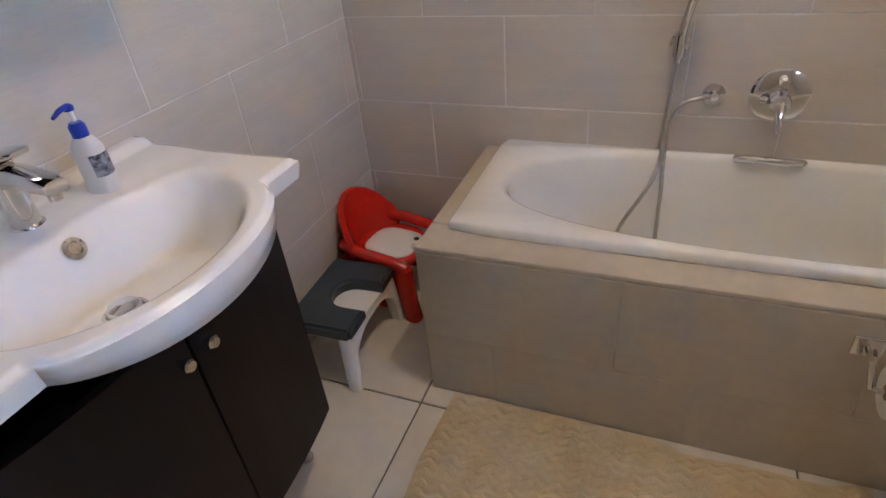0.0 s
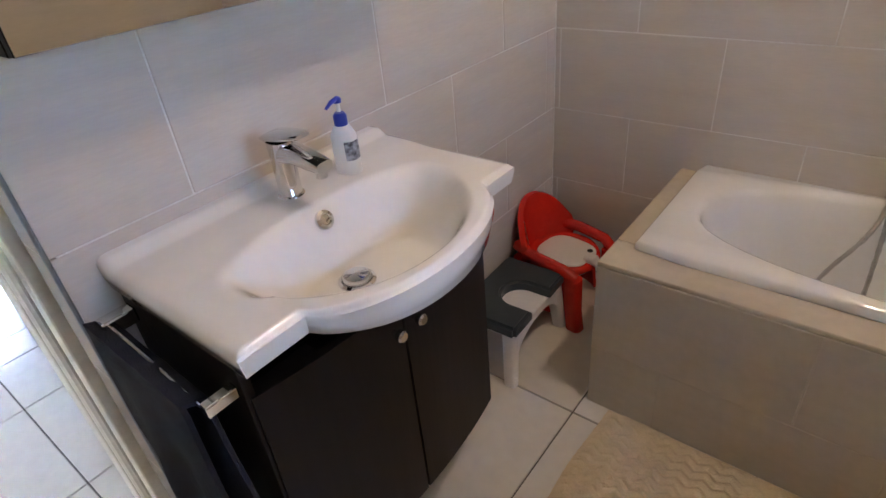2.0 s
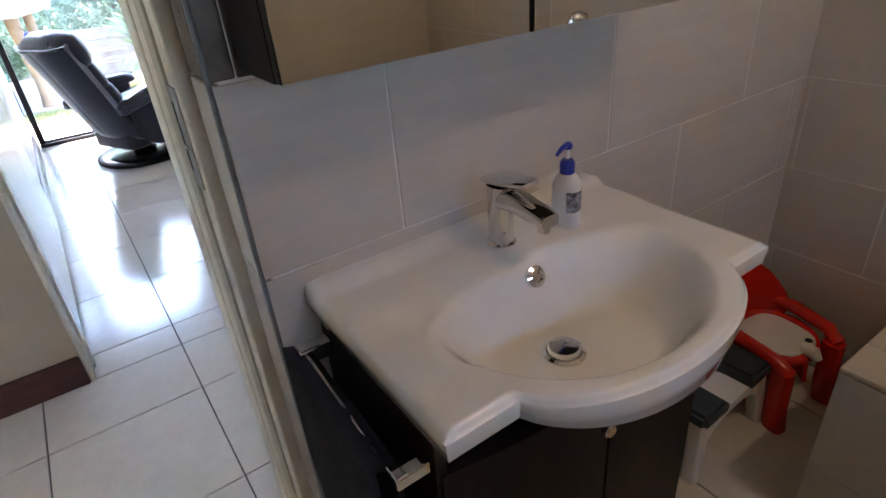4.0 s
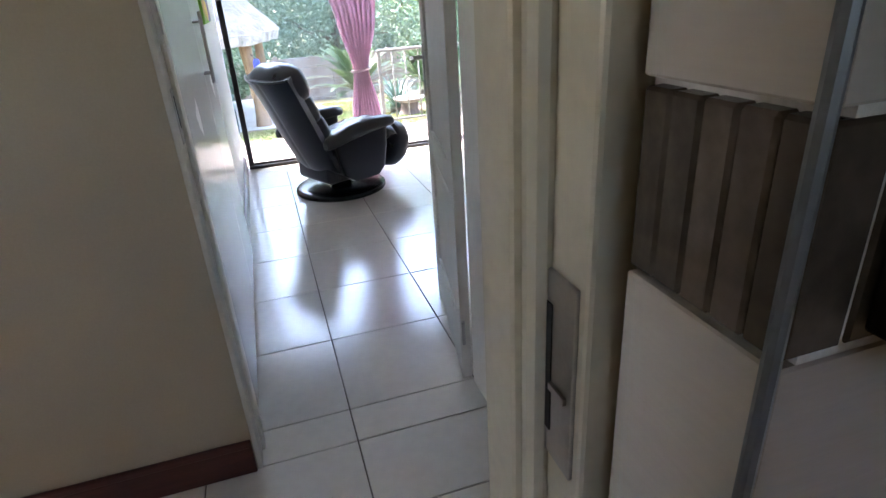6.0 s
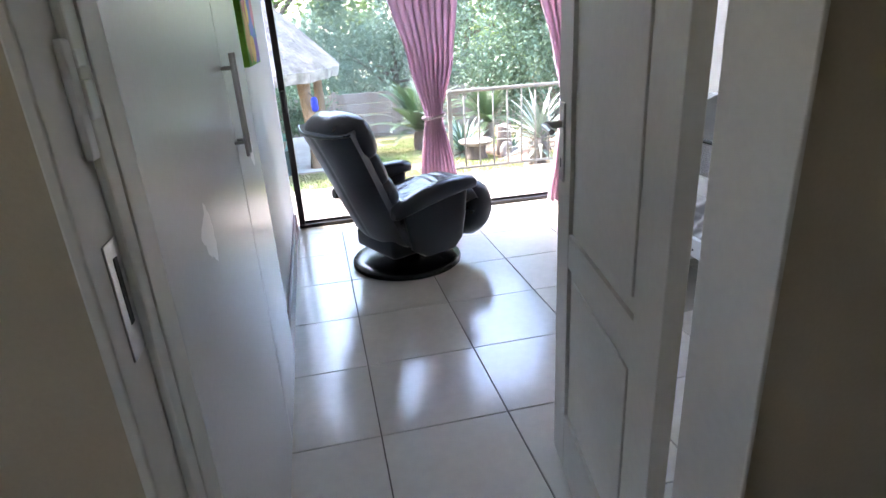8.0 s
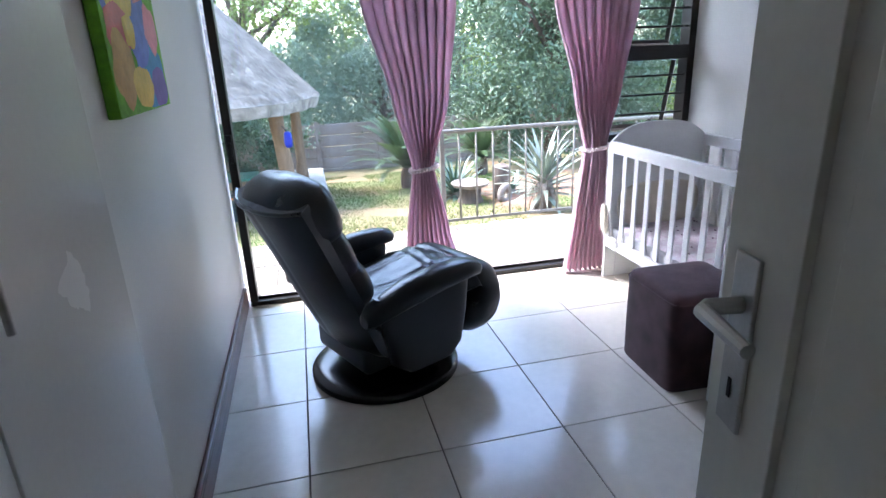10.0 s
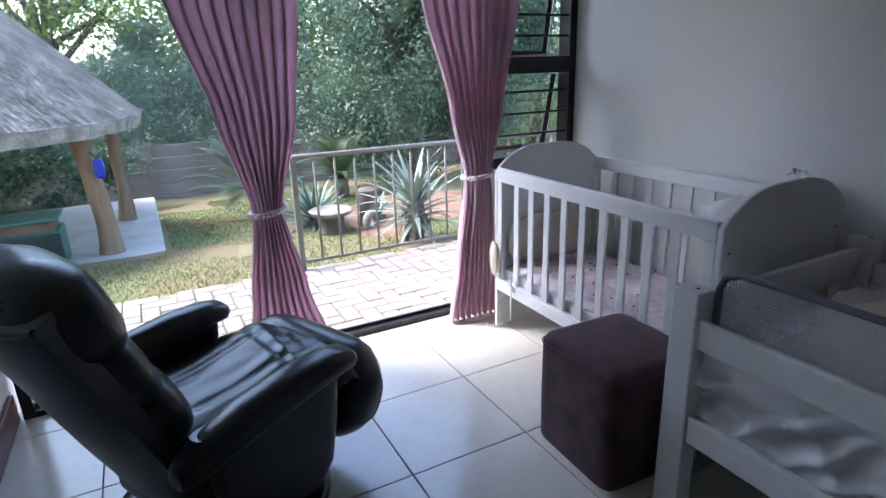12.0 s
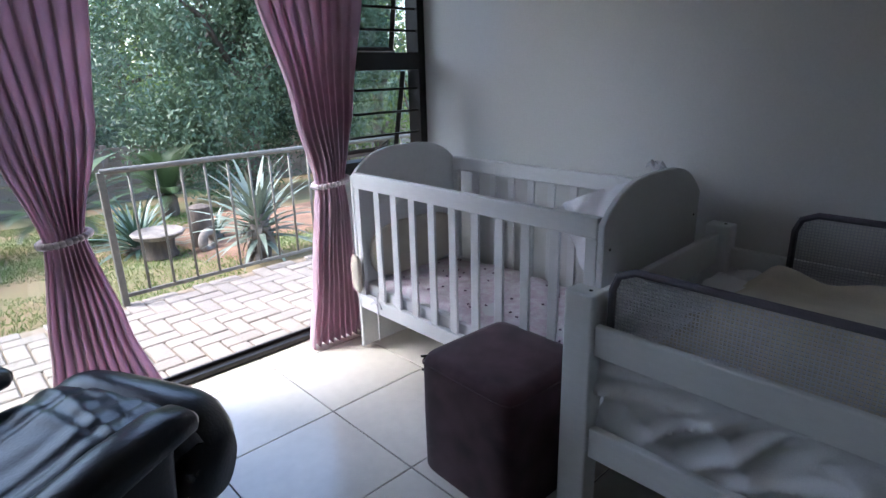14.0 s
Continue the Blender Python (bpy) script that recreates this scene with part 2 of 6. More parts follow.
def lathe(profile, at=(0, 0, 0), seg=32, bm=None, m=None):
    bm = bm or bmesh.new()
    rings = []
    for r, z in profile:
        ring = []
        for k in range(seg):
            c = Vector((r * math.cos(2 * math.pi * k / seg), r * math.sin(2 * math.pi * k / seg), z))
            ring.append(bm.verts.new((m @ c if m else c) + Vector(at)))
        rings.append(ring)
    for p, q in zip(rings, rings[1:]):
        for k in range(seg):
            bm.faces.new((p[k], p[(k + 1) % seg], q[(k + 1) % seg], q[k]))
    bm.faces.new(rings[0])
    bm.faces.new(rings[-1])
    return bm


def loft(rings, bm=None, caps=True):
    bm = bm or bmesh.new()
    vs = [[bm.verts.new(c) for c in ring] for ring in rings]
    n = len(vs[0])
    for p, q in zip(vs, vs[1:]):
        for k in range(n):
            bm.faces.new((p[k], p[(k + 1) % n], q[(k + 1) % n], q[k]))
    if caps:
        bm.faces.new(vs[0])
        bm.faces.new(vs[-1])
    return bm


def squircle(cx, cy, hx, hy, n=4.0, seg=32):
    out = []
    for k in range(seg):
        a = 2 * math.pi * k / seg
        c, s = math.cos(a), math.sin(a)
        out.append((cx + hx * math.copysign(abs(c) ** (2 / n), c), cy + hy * math.copysign(abs(s) ** (2 / n), s)))
    return out


def cushion(hx, hy, hz, m, n=3.2, bm=None, seg=28, lat=14, wob=0.0):
    """A stuffed block with soft edges."""
    bm = bm or bmesh.new()
    rings = []
    for i in range(1, lat):
        b = -math.pi / 2 + math.pi * i / lat
        cb, sb = math.cos(b), math.sin(b)
        f = abs(cb) ** (2 / n)
        z = hz * math.copysign(abs(sb) ** (2 / n), sb)
        ring = []
        for x, y in squircle(0, 0, hx * f, hy * f, n, seg):
            p = Vector((x, y, z))
            if wob:
                p += Vector((0, 0, 1)) * wob * noise.noise(p * 9)
            ring.append(m @ p)
        rings.append(ring)
    return loft(rings, bm)


def grid_mesh(nu, nv, f, bm=None):
    bm = bm or bmesh.new()
    vs = [[bm.verts.new(f(i / nu, j / nv)) for j in range(nv + 1)] for i in range(nu + 1)]
    for i in range(nu):
        for j in range(nv):
            bm.faces.new((vs[i][j], vs[i + 1][j], vs[i + 1][j + 1], vs[i][j + 1]))
    return bm


def solid(bm, d):
    bmesh.ops.recalc_face_normals(bm, faces=bm.faces)
    bmesh.ops.solidify(bm, geom=bm.faces[:], thickness=d)
    return bm


def smooth01(a, b, x):
    t = min(1.0, max(0.0, (x - a) / (b - a)))
    return t * t * (3 - 2 * t)


# ---- the large structure ----
BW, BB = -0.545, 2.79      # basin wall and bath wall of the bathroom
PX, CX = -1.95, -0.78      # passage: bedroom side and bathroom side
GX = -5.83                 # plane of the sliding door
LY, RY = 0.71, 3.74        # bedroom walls
HC = 2.5


def wall(name, boxes, material, label):
    bm = bmesh.new()
    for b in boxes:
        box(*b, bm=bm)
    return whole(name, bm, material, label, "wall", "structure")


wall_basin = wall("wall_basin", [(CX, BW - 0.0015, 1.16, BB + 0.15, 0, HC), (CX, BW - 0.012, -0.6, 0.33, 0, HC), (CX, BW - 0.012, 0.33, 1.16, 2.06, HC)],
                  M_WGROUT, "bathroom wall with pale grout behind beige tiles")
wall_bath = wall("wall_bath", [(BW - 0.012, 1.9, BB + 0.0015, BB + 0.15, 0, HC)], M_WGROUT, "bathroom wall with pale grout behind the bath")
wall("wall_bathroom_end", [(1.75, 1.9, -0.6, BB + 0.012, 0, 1.5), (1.75, 1.9, -0.6, BB + 0.012, 1.8, HC), (1.75, 1.9, -0.6, 1.0, 1.5, 1.8), (1.75, 1.9, 1.5, BB + 0.012, 1.5, 1.8)], M_TILE, "beige tiled bathroom wall with a window opening")
wall("wall_bathroom_back", [(BW - 0.012, 1.9, -0.75, -0.6, 0, HC)], M_TILE, "beige tiled bathroom wall")
wall("wall_passage_bedroom", [(PX - 0.15, PX, -1.5, 0.73, 0, HC), (PX - 0.15, PX, 1.565, 2.45, 0, HC), (PX - 0.15, PX, 0.73, 1.565, 2.09, HC)], M_WALL, "cream painted passage wall with a doorway")
wall("wall_passage_end", [(PX, -1.86, 2.3, 2.45, 0, HC), (-0.97, CX, 2.3, 2.45, 0, HC), (-1.86, -0.97, 2.3, 2.45, 2.09, HC)], M_WALL, "cream painted end wall of the passage")
# the opening here is added out of view to let daylight into the passage
wall("wall_passage_far", [(PX - 0.15, CX, -1.65, -1.5, 0, 1.4), (PX - 0.15, CX, -1.65, -1.5, 2.0, HC), (PX - 0.15, PX + 0.45, -1.65, -1.5, 1.4, 2.0), (CX - 0.4, CX, -1.65, -1.5, 1.4, 2.0)], M_WALL, "cream painted passage wall with an added unseen daylight opening")
wall("wall_passage_side", [(CX, CX + 0.1, -1.5, -0.6, 0, HC)], M_WALL, "cream painted passage wall")
# added sheet whose near-black colour stands in for shade in the door gap
wall("door_gap_shade_sheet", [(-2.1, -0.8, 2.62, 2.7, 0, HC)], M_DARK, "near-black sheet standing in for shade behind the closed door")
wall("wall_bedroom_left", [(GX - 0.1, PX - 0.15, LY - 0.15, LY, 0, HC)], M_BEDWALL, "white painted bedroom wall")
wall("wall_bedroom_right", [(GX - 0.1, PX - 0.15, RY, RY + 0.15, 0, HC)], M_BEDWALL, "white painted bedroom wall beside the cot")
wall("wall_bedroom_inner", [(PX - 0.16, PX - 0.15, 1.567, RY, 0, HC), (PX - 0.15, PX, 2.45, RY + 0.15, 0, HC)], M_BEDWALL, "white painted bedroom wall")
wall("wall_bedroom_garden", [(GX - 0.1, GX + 0.1, 3.078, 3.1, 0, 2.12), (GX - 0.1, GX + 0.1, 3.1, RY, 0, 0.82), (GX - 0.1, GX + 0.1, LY, RY, 2.12, HC)], M_BEDWALL, "white bedroom wall round the sliding door")

bm = box(GX - 0.1, CX, -1.65, RY + 0.15, HC, HC + 0.1)
whole("ceiling", bm, M_CEIL, "plain white painted ceiling", "ceiling", "structure")
bm = box(CX, 1.9, -0.75, BB + 0.15, HC, HC + 0.1)
whole("ceiling_bathroom", bm, M_CEIL, "plain white painted ceiling", "ceiling", "structure")

# roof slab overhang above the door
bm = box(GX - 0.75, GX - 0.1, -2, RY + 2, 2.45, 2.6, 0.01)
whole("eaves", bm, M_CEIL, "white eaves over the sliding door", "eaves", "structure")

bm = box(GX - 0.06, CX - 0.15, -1.65, RY + 0.15, -0.25, -0.006)
floor_main = whole("floor", bm, M_GROUT, "floor of large cream glazed tiles with dark grout", "floor", "structure")
bm = box(CX - 0.15, 1.9, -0.75, BB + 0.15, -0.25, -0.006)
floor_bath = whole("floor_bathroom", bm, M_GROUT, "bathroom floor of cream glazed tiles", "floor", "structure")


# skirting boards
def skirting(name, segs, label="dark red-brown wooden skirting board"):
    bm = bmesh.new()
    for x0, x1, y0, y1 in segs:
        box(x0, x1, y0, y1, 0, 0.105, 0.004, bm)
        cx, cy = (x0 + x1) / 2, (y0 + y1) / 2
        box(x0 if x1 - x0 > 0.05 else x0, x1, y0, y1, 0.1, 0.128, 0.006, bm)
    return whole(name, bm, M_SKIRT, label, "skirting board", "structure")


skirting("baseboard", [(PX, PX + 0.018, -1.5, 0.728)])
skirting("baseboard_hall", [(PX, PX + 0.018, 1.567, 2.282), (PX, -1.868, 2.282, 2.3)])
skirting("baseboard_bedroom", [(GX + 0.03, -3.722, LY, LY + 0.022)])
skirting("baseboard_cot_wall", [(GX + 0.1, PX - 0.16, RY - 0.02, RY)])


# door frames
def frame_bedroom():
    f = thing("door_frame_1", (PX, 0.69, 0), "white painted timber door frame of the bedroom", "door frame", kind="structure")
    for y0, y1 in ((0.041, 0.055), (0.864, 0.874)):
        bm = box(-0.155, 0.006, y0, y1, 0, 2.09, 0.003)
        part("jamb", bm, M_WHITE, f)
    part("head", box(-0.155, 0.006, 0.055, 0.864, 2.03, 2.09, 0.004), M_WHITE, f)
    part("stop", box(-0.115, -0.08, 0.055, 0.066, 0, 2.03, 0.003), M_WHITE, f)
    s = part("strike_plate", box(-0.078, -0.035, 0.055, 0.0575, 1.08, 1.22, 0.001), M_STEEL, f, "steel strike plate")
    part("slot", box(-0.063, -0.052, 0.0575, 0.0585, 1.12, 1.20), M_DARK, s)
    for z in (0.22, 1.8):
        part("hinge", tube([(-0.172, 0.838, z - 0.05), (-0.172, 0.838, z + 0.05)], 0.007), M_STEEL, f, "steel hinge")
    return f


frame_bedroom()


def frame_bathroom():
    f = thing("door_frame_2", (CX, 1.16, 0), "cream painted steel door frame of the bathroom", "door frame", kind="structure")
    # rebated steel jamb beside the tiled reveal
    part("jamb", box(-0.012, 0.055, -0.055, 0.05, 0, 2.06, 0.006), M_FRAME, f)
    part("rebate", box(0.055, 0.122, -0.035, 0.0, 0, 2.06, 0.004), M_FRAME, f)
    part("bead", tube([(0.065, -0.04, 0), (0.065, -0.04, 2.06)], 0.012), M_FRAME, f)
    s = part("strike_plate", box(0.056, 0.113, -0.0385, -0.035, 1.07, 1.23, 0.001), M_STEEL, f, "steel strike plate")
    part("slot", box(0.066, 0.084, -0.0395, -0.0385, 1.095, 1.205), M_DARK, s)
    part("latch_bridge", box(0.084, 0.106, -0.0415, -0.0385, 1.135, 1.141, 0.0005), M_STEEL, s)
    part("jamb", box(-0.012, 0.055, -0.83, -0.79, 0, 2.06, 0.006), M_FRAME, f)
    part("head", box(-0.012, 0.055, -0.79, -0.055, 2.0, 2.06, 0.006), M_FRAME, f)
    return f


frame_bathroom()
# corner trim of the tiled reveal
bm = tube([(BW - 0.002, 1.146, 0), (BW - 0.002, 1.146, 2.06)], 0.0042, seg=8)
whole("trim", bm, mat("grey_tile_trim", (0.20, 0.22, 0.24), 0.4, 0.4), "grey metal corner trim on tiled reveal", "trim", "structure")

# bedroom door, open
def bedroom_door():
    L, a = 0.775, 90 + 80
    d = thing("door_1", (-2.135, 1.52, 0.008), "white painted panel door standing open", "door", kind="structure", rz=169.6)
    # leaf runs along local x from the hinge, its face at local y = 0 looks to the passage
    bm = bmesh.new()
    xs, zs = [(0.0, 0.13), (L - 0.13, L)], [(0.0, 0.22), (0.74, 0.84), (1.90, 2.02)]
    part("stile", box(0, 0.13, -0.038, 0, 0, 2.02, 0.002), M_WHITE, d)
    part("stile", box(L - 0.13, L, -0.038, 0, 0, 2.02, 0.002), M_WHITE, d)
    for z0, z1 in zs:
        part("rail", box(0.13, L - 0.13, -0.037, -0.001, z0, z1, 0.001), M_WHITE, d)
    for z0, z1 in ((0.22, 0.74), (0.84, 1.90)):
        bm = box(0.13, L - 0.13, -0.026, -0.012, z0, z1)
        box(0.165, L - 0.165, -0.031, -0.007, z0 + 0.035, z1 - 0.035, 0.004, bm)
        part("panel", bm, M_WHITE, d)
    for s, y in ((1, 0.0), (-1, -0.038)):
        p = part("lock_plate", box(L - 0.075, L - 0.03, min(y, y + s * 0.006), max(y, y + s * 0.006), 0.98, 1.20, 0.002), M_STEEL, d, "brushed steel lock plate")
        pts = [(L - 0.052, y + s * 0.004, 1.14), (L - 0.052, y + s * 0.045, 1.14), (L - 0.06, y + s * 0.055, 1.14), (L - 0.15, y + s * 0.055, 1.137)]
        part("lever_handle", tube(pts, [0.010, 0.010, 0.010, 0.008]), M_STEEL, p, "brushed steel lever handle")
        part("keyhole", box(L - 0.055, L - 0.049, min(y, y + s * 0.0075), max(y, y + s * 0.0075), 1.02, 1.045), M_DARK, p)
    return d


bedroom_door()

# closed door at the end of the passage
d2 = thing("door_2", (-1.78, 2.3, 0), "white painted closed door with timber frame", "door", kind="structure")
part("jamb", box(-0.085, -0.005, -0.012, 0.12, 0, 2.09, 0.003), M_WHITE, d2)
part("jamb", box(0.735, 0.81, -0.012, 0.12, 0, 2.09, 0.003), M_WHITE, d2)
part("head", box(-0.005, 0.735, -0.012, 0.12, 2.02, 2.09, 0.003), M_WHITE, d2)
part("leaf", box(0.012, 0.725, 0.02, 0.06, 0.012, 2.012, 0.003), M_WHITE, d2)

# light switch by the bedroom door, on the return beside the cupboard
sw = thing("light_switch", (-2.04, 0.745, 1.365), "white plastic light switch plate on the wall", "light switch")
part("plate", box(-0.03, 0.03, 0, 0.009, -0.06, 0.06, 0.003), M_WPLAST, sw)
part("rocker", box(-0.012, 0.012, 0.009, 0.014, -0.02, 0.02, 0.002), M_WPLAST, sw)
part("dimmer", box(-0.012, 0.012, 0.009, 0.013, 0.032, 0.05, 0.002), M_WPLAST, sw)
sw2 = thing("light_switch", (PX, 2.05, 1.36), "white plastic light switch plate on cream wall", "light switch")
part("plate", box(0, 0.009, -0.05, 0.05, -0.035, 0.035, 0.003), M_WPLAST, sw2)
part("rocker", box(0.009, 0.013, -0.012, 0.012, -0.02, 0.02, 0.002), M_WPLAST, sw2)


# cupboards
def cupboards():
    Y = 0.745
    whole("wall_cupboard_return", box(-2.17, PX - 0.15, LY, Y + 0.003, 0, HC, 0.002), M_WHITE, "white painted return beside the cupboard", "wall", "structure")
    edges = [(-2.175, -3.122, 1), (-3.126, -3.72, -1)]
    for i, (a, b, side) in enumerate(edges):
        c = thing("wardrobe", (a, LY, 0), "built-in white laminate wardrobe with closed door", "wardrobe", "built-in wardrobes")
        w = b - a
        part("body", box(w, 0, 0.001, Y - LY - 0.02, 0.0, 2.4, 0.002), M_CUP, c)
        dd = part("door", box(w + 0.002, -0.002, Y - LY - 0.018, Y - LY, 0.05, 2.38, 0.002), M_CUP, c)
        if side:
            hx = w + 0.028 if side == 1 else -0.028
            y0 = Y - LY
            bm = tube([(hx, y0 + 0.032, 1.10), (hx, y0 + 0.032, 1.385)], 0.006)
            for z in (1.14, 1.345):
                tube([(hx, y0 - 0.002, z), (hx, y0 + 0.032, z)], 0.005, bm)
            part("handle", bm, M_STEEL, dd, "brushed steel bar handle", True)


cupboards()


# sliding door and window
def sliding_door():
    d = thing("door_3", (GX, 0.745, 0), "dark bronze aluminium sliding glass door", "door", kind="structure")
    W, H = 2.33, 2.1
    part("track", box(-0.05, 0.045, 0, W, 0, 0.028, 0.003), M_BRONZE, d)
    part("track_rib", box(-0.012, 0.0, 0, W, 0.028, 0.045, 0.002), M_BRONZE, d)
    part("jamb", box(-0.05, 0.045, 0, 0.045, 0.03, H, 0.003), M_BRONZE, d)
    part("jamb", box(-0.05, 0.045, W - 0.045, W, 0.03, H, 0.003), M_BRONZE, d)
    part("head", box(-0.05, 0.045, 0.045, W - 0.045, H - 0.05, H, 0.003), M_BRONZE, d)
    # fixed sash; the moving sash is slid behind it, the nearer half open to the garden
    part("stile", box(-0.035, -0.012, 1.10, 1.15, 0.045, H - 0.05, 0.003), M_BRONZE, d)
    p = part("pane", box(-0.026, -0.021, 0.045, 1.1, 0.045, H - 0.05), M_GLASS, d)
    p.visible_shadow = False
    k = part("latch", box(0.045, 0.075, 0.008, 0.04, 0.90, 1.06, 0.006), M_BRONZE, d, "black sliding door latch")
    part("catch", box(0.075, 0.085, 0.014, 0.034, 0.94, 1.02, 0.003), M_BRONZE, k)
    return d


sliding_door()


def garden_window():
    y0, y1, z0, z1 = 3.1, RY - 0.003, 0.82, 2.12
    w = thing("window_1", (GX, y0, z0), "dark bronze window with burglar bars and open sashes", "window", kind="structure")
    W, H = y1 - y0, z1 - z0
    def bar(n, *b):
        return part(n, box(*b, 0.003), M_BRONZE, w)
    bar("window_frame", -0.05, 0.05, 0, 0.05, 0, H)
    bar("window_frame", -0.05, 0.05, W - 0.05, W, 0, H)
    bar("window_frame", -0.05, 0.05, 0.05, W - 0.05, 0, 0.075)
    bar("window_frame", -0.05, 0.05, 0.05, W - 0.05, H - 0.05, H)
    bar("transom", -0.05, 0.055, 0.05, W - 0.05, 0.535, 0.625)
    for z in (0.19, 0.31, 0.43, 0.73, 0.84, 0.95, 1.06, 1.17):
        part("burglar_bar", box(0.022, 0.034, 0.05, W - 0.05, z, z + 0.013, 0.002), M_BRONZE, w)
    # outward-opening sashes, hinged at the top
    for zt, hgt in ((0.53, 0.44), (1.22, 0.58)):
        s = 0.10
        for ya, yb in ((0.055, 0.095), (W - 0.10, W - 0.06)):
            bm = tube([(-0.05, (ya + yb) / 2, zt), (-0.05 - s, (ya + yb) / 2, zt - hgt)], 0.019, seg=4)
            part("sash_stile", bm, M_BRONZE, w)
        bm = tube([(-0.05 - s, 0.07, zt - hgt), (-0.05 - s, W - 0.07, zt - hgt)], 0.021, seg=4)
        sb = part("sash_rail", bm, M_BRONZE, w)
        bm = bmesh.new()
        vs = [bm.verts.new(c) for c in ((-0.05, 0.08, zt), (-0.05, W - 0.08, zt), (-0.05 - s, W - 0.08, zt - hgt), (-0.05 - s, 0.08, zt - hgt))]
        bm.faces.new(vs)
        solid(bm, 0.004)
        p = part("pane", bm, M_GLASS, w)
        p.visible_shadow = False
    part("stay", tube([(0.02, W * 0.55, 0.075), (0.03, W * 0.55, 0.12), (0.0, W * 0.6, 0.16), (-0.12, W * 0.6, 0.1)], 0.006), M_BRONZE, w)
    part("window_sill", box(-0.1, 0.12, -0.02, W, -0.03, 0.0, 0.004), M_WHITE, w)


garden_window()
# bathroom window in the wall behind the bath's end
wb = thing("window_2", (1.75, 1.0, 1.5), "white framed bathroom window", "window", kind="structure")
for b in ((0, 0.06, 0, 0.03, 0, 0.3), (0, 0.06, 0.47, 0.5, 0, 0.3), (0, 0.06, 0.03, 0.47, 0, 0.03), (0, 0.06, 0.03, 0.47, 0.27, 0.3)):
    part("window_frame", box(*b, 0.003), M_WHITE, wb)
M_BULB = glow("spot_glow", (1.0, 0.74, 0.47), 2.55)
lamp = thing("ceiling_light", (0.62, 2.0, HC), "white ceiling bar with three lit warm spots", "ceiling light")
part("base", box(-0.035, 0.035, -0.2, 0.2, -0.022, 0, 0.006), M_WHITE, lamp)
for y in (-0.14, 0.0, 0.14):
    h = part("spot_head", lathe([(0.022, -0.02), (0.026, -0.05), (0.034, -0.085), (0.034, -0.088), (0.030, -0.086)], (0, y, 0), 24), M_STEEL, lamp, "brushed steel spot head", True)
    part("bulb", lathe([(0.028, -0.084), (0.030, -0.10), (0.026, -0.116), (0.014, -0.125), (0.003, -0.126)], (0, y, 0), 20), M_BULB, h, "lit warm bulb", True)


# ---- bathroom things ----
def basin_front(y):
    """Front edge of the basin, straight at its ends and bowed in the middle."""
    s = (y - 1.545) / 0.226
    return -0.147 + 0.098 * max(0.0, 1 - s * s) ** 0.62


def vanity():
    v = thing("vanity_unit", (BW, 1.523, 0), "dark wenge bathroom vanity unit with two doors", "vanity unit")
    part("side_panel", box(0.004, 0.345, -0.305, -0.287, 0.225, 0.846, 0.002), M_WENGE, v)
    part("side_panel", box(0.004, 0.345, 0.287, 0.305, 0.225, 0.846, 0.002), M_WENGE, v)
    part("top_rail", box(0.32, 0.345, -0.286, -0.17, 0.72, 0.772, 0.001), M_WENGE, v)
    part("top_rail", box(0.32, 0.345, 0.17, 0.286, 0.72, 0.772, 0.001), M_WENGE, v)
    part("bottom_panel", box(0.004, 0.345, -0.287, 0.287, 0.226, 0.244, 0.002), M_WENGE, v)
    part("back_panel", box(0.004, 0.012, -0.287, 0.287, 0.244, 0.76, 0.002), M_WENGE, v)
    for s in (-1, 1):
        def face(u, w):
            y = s * (0.003 + u * 0.295)
            x = 0.349 + 0.03 * (1 - (y / 0.3) ** 2)
            return (x, y, 0.228 + w * 0.546)
        bm = grid_mesh(12, 1, face)
        solid(bm, 0.018)
        d = part("door", bm, M_WENGE, v, smooth=True)
        kx = 0.349 + 0.03 * (1 - (0.028 / 0.3) ** 2) - 0.001
        m = pose(kx, s * 0.028, 0.718, 0, 90, 0)
        part("knob", lathe([(0.006, 0), (0.006, 0.012), (0.011, 0.014), (0.012, 0.024), (0.009, 0.028)], seg=16, m=m), M_CHROME, d, "round chrome knob", True)
    for x in (0.05, 0.235):
        for y in (-0.27, 0.283):
            part("leg", lathe([(0.018, 0), (0.018, 0.012), (0.012, 0.02), (0.012, 0.226)], (x, y, 0), 16), M_STEEL, v, "short metal leg", True)
    return v


vanity()


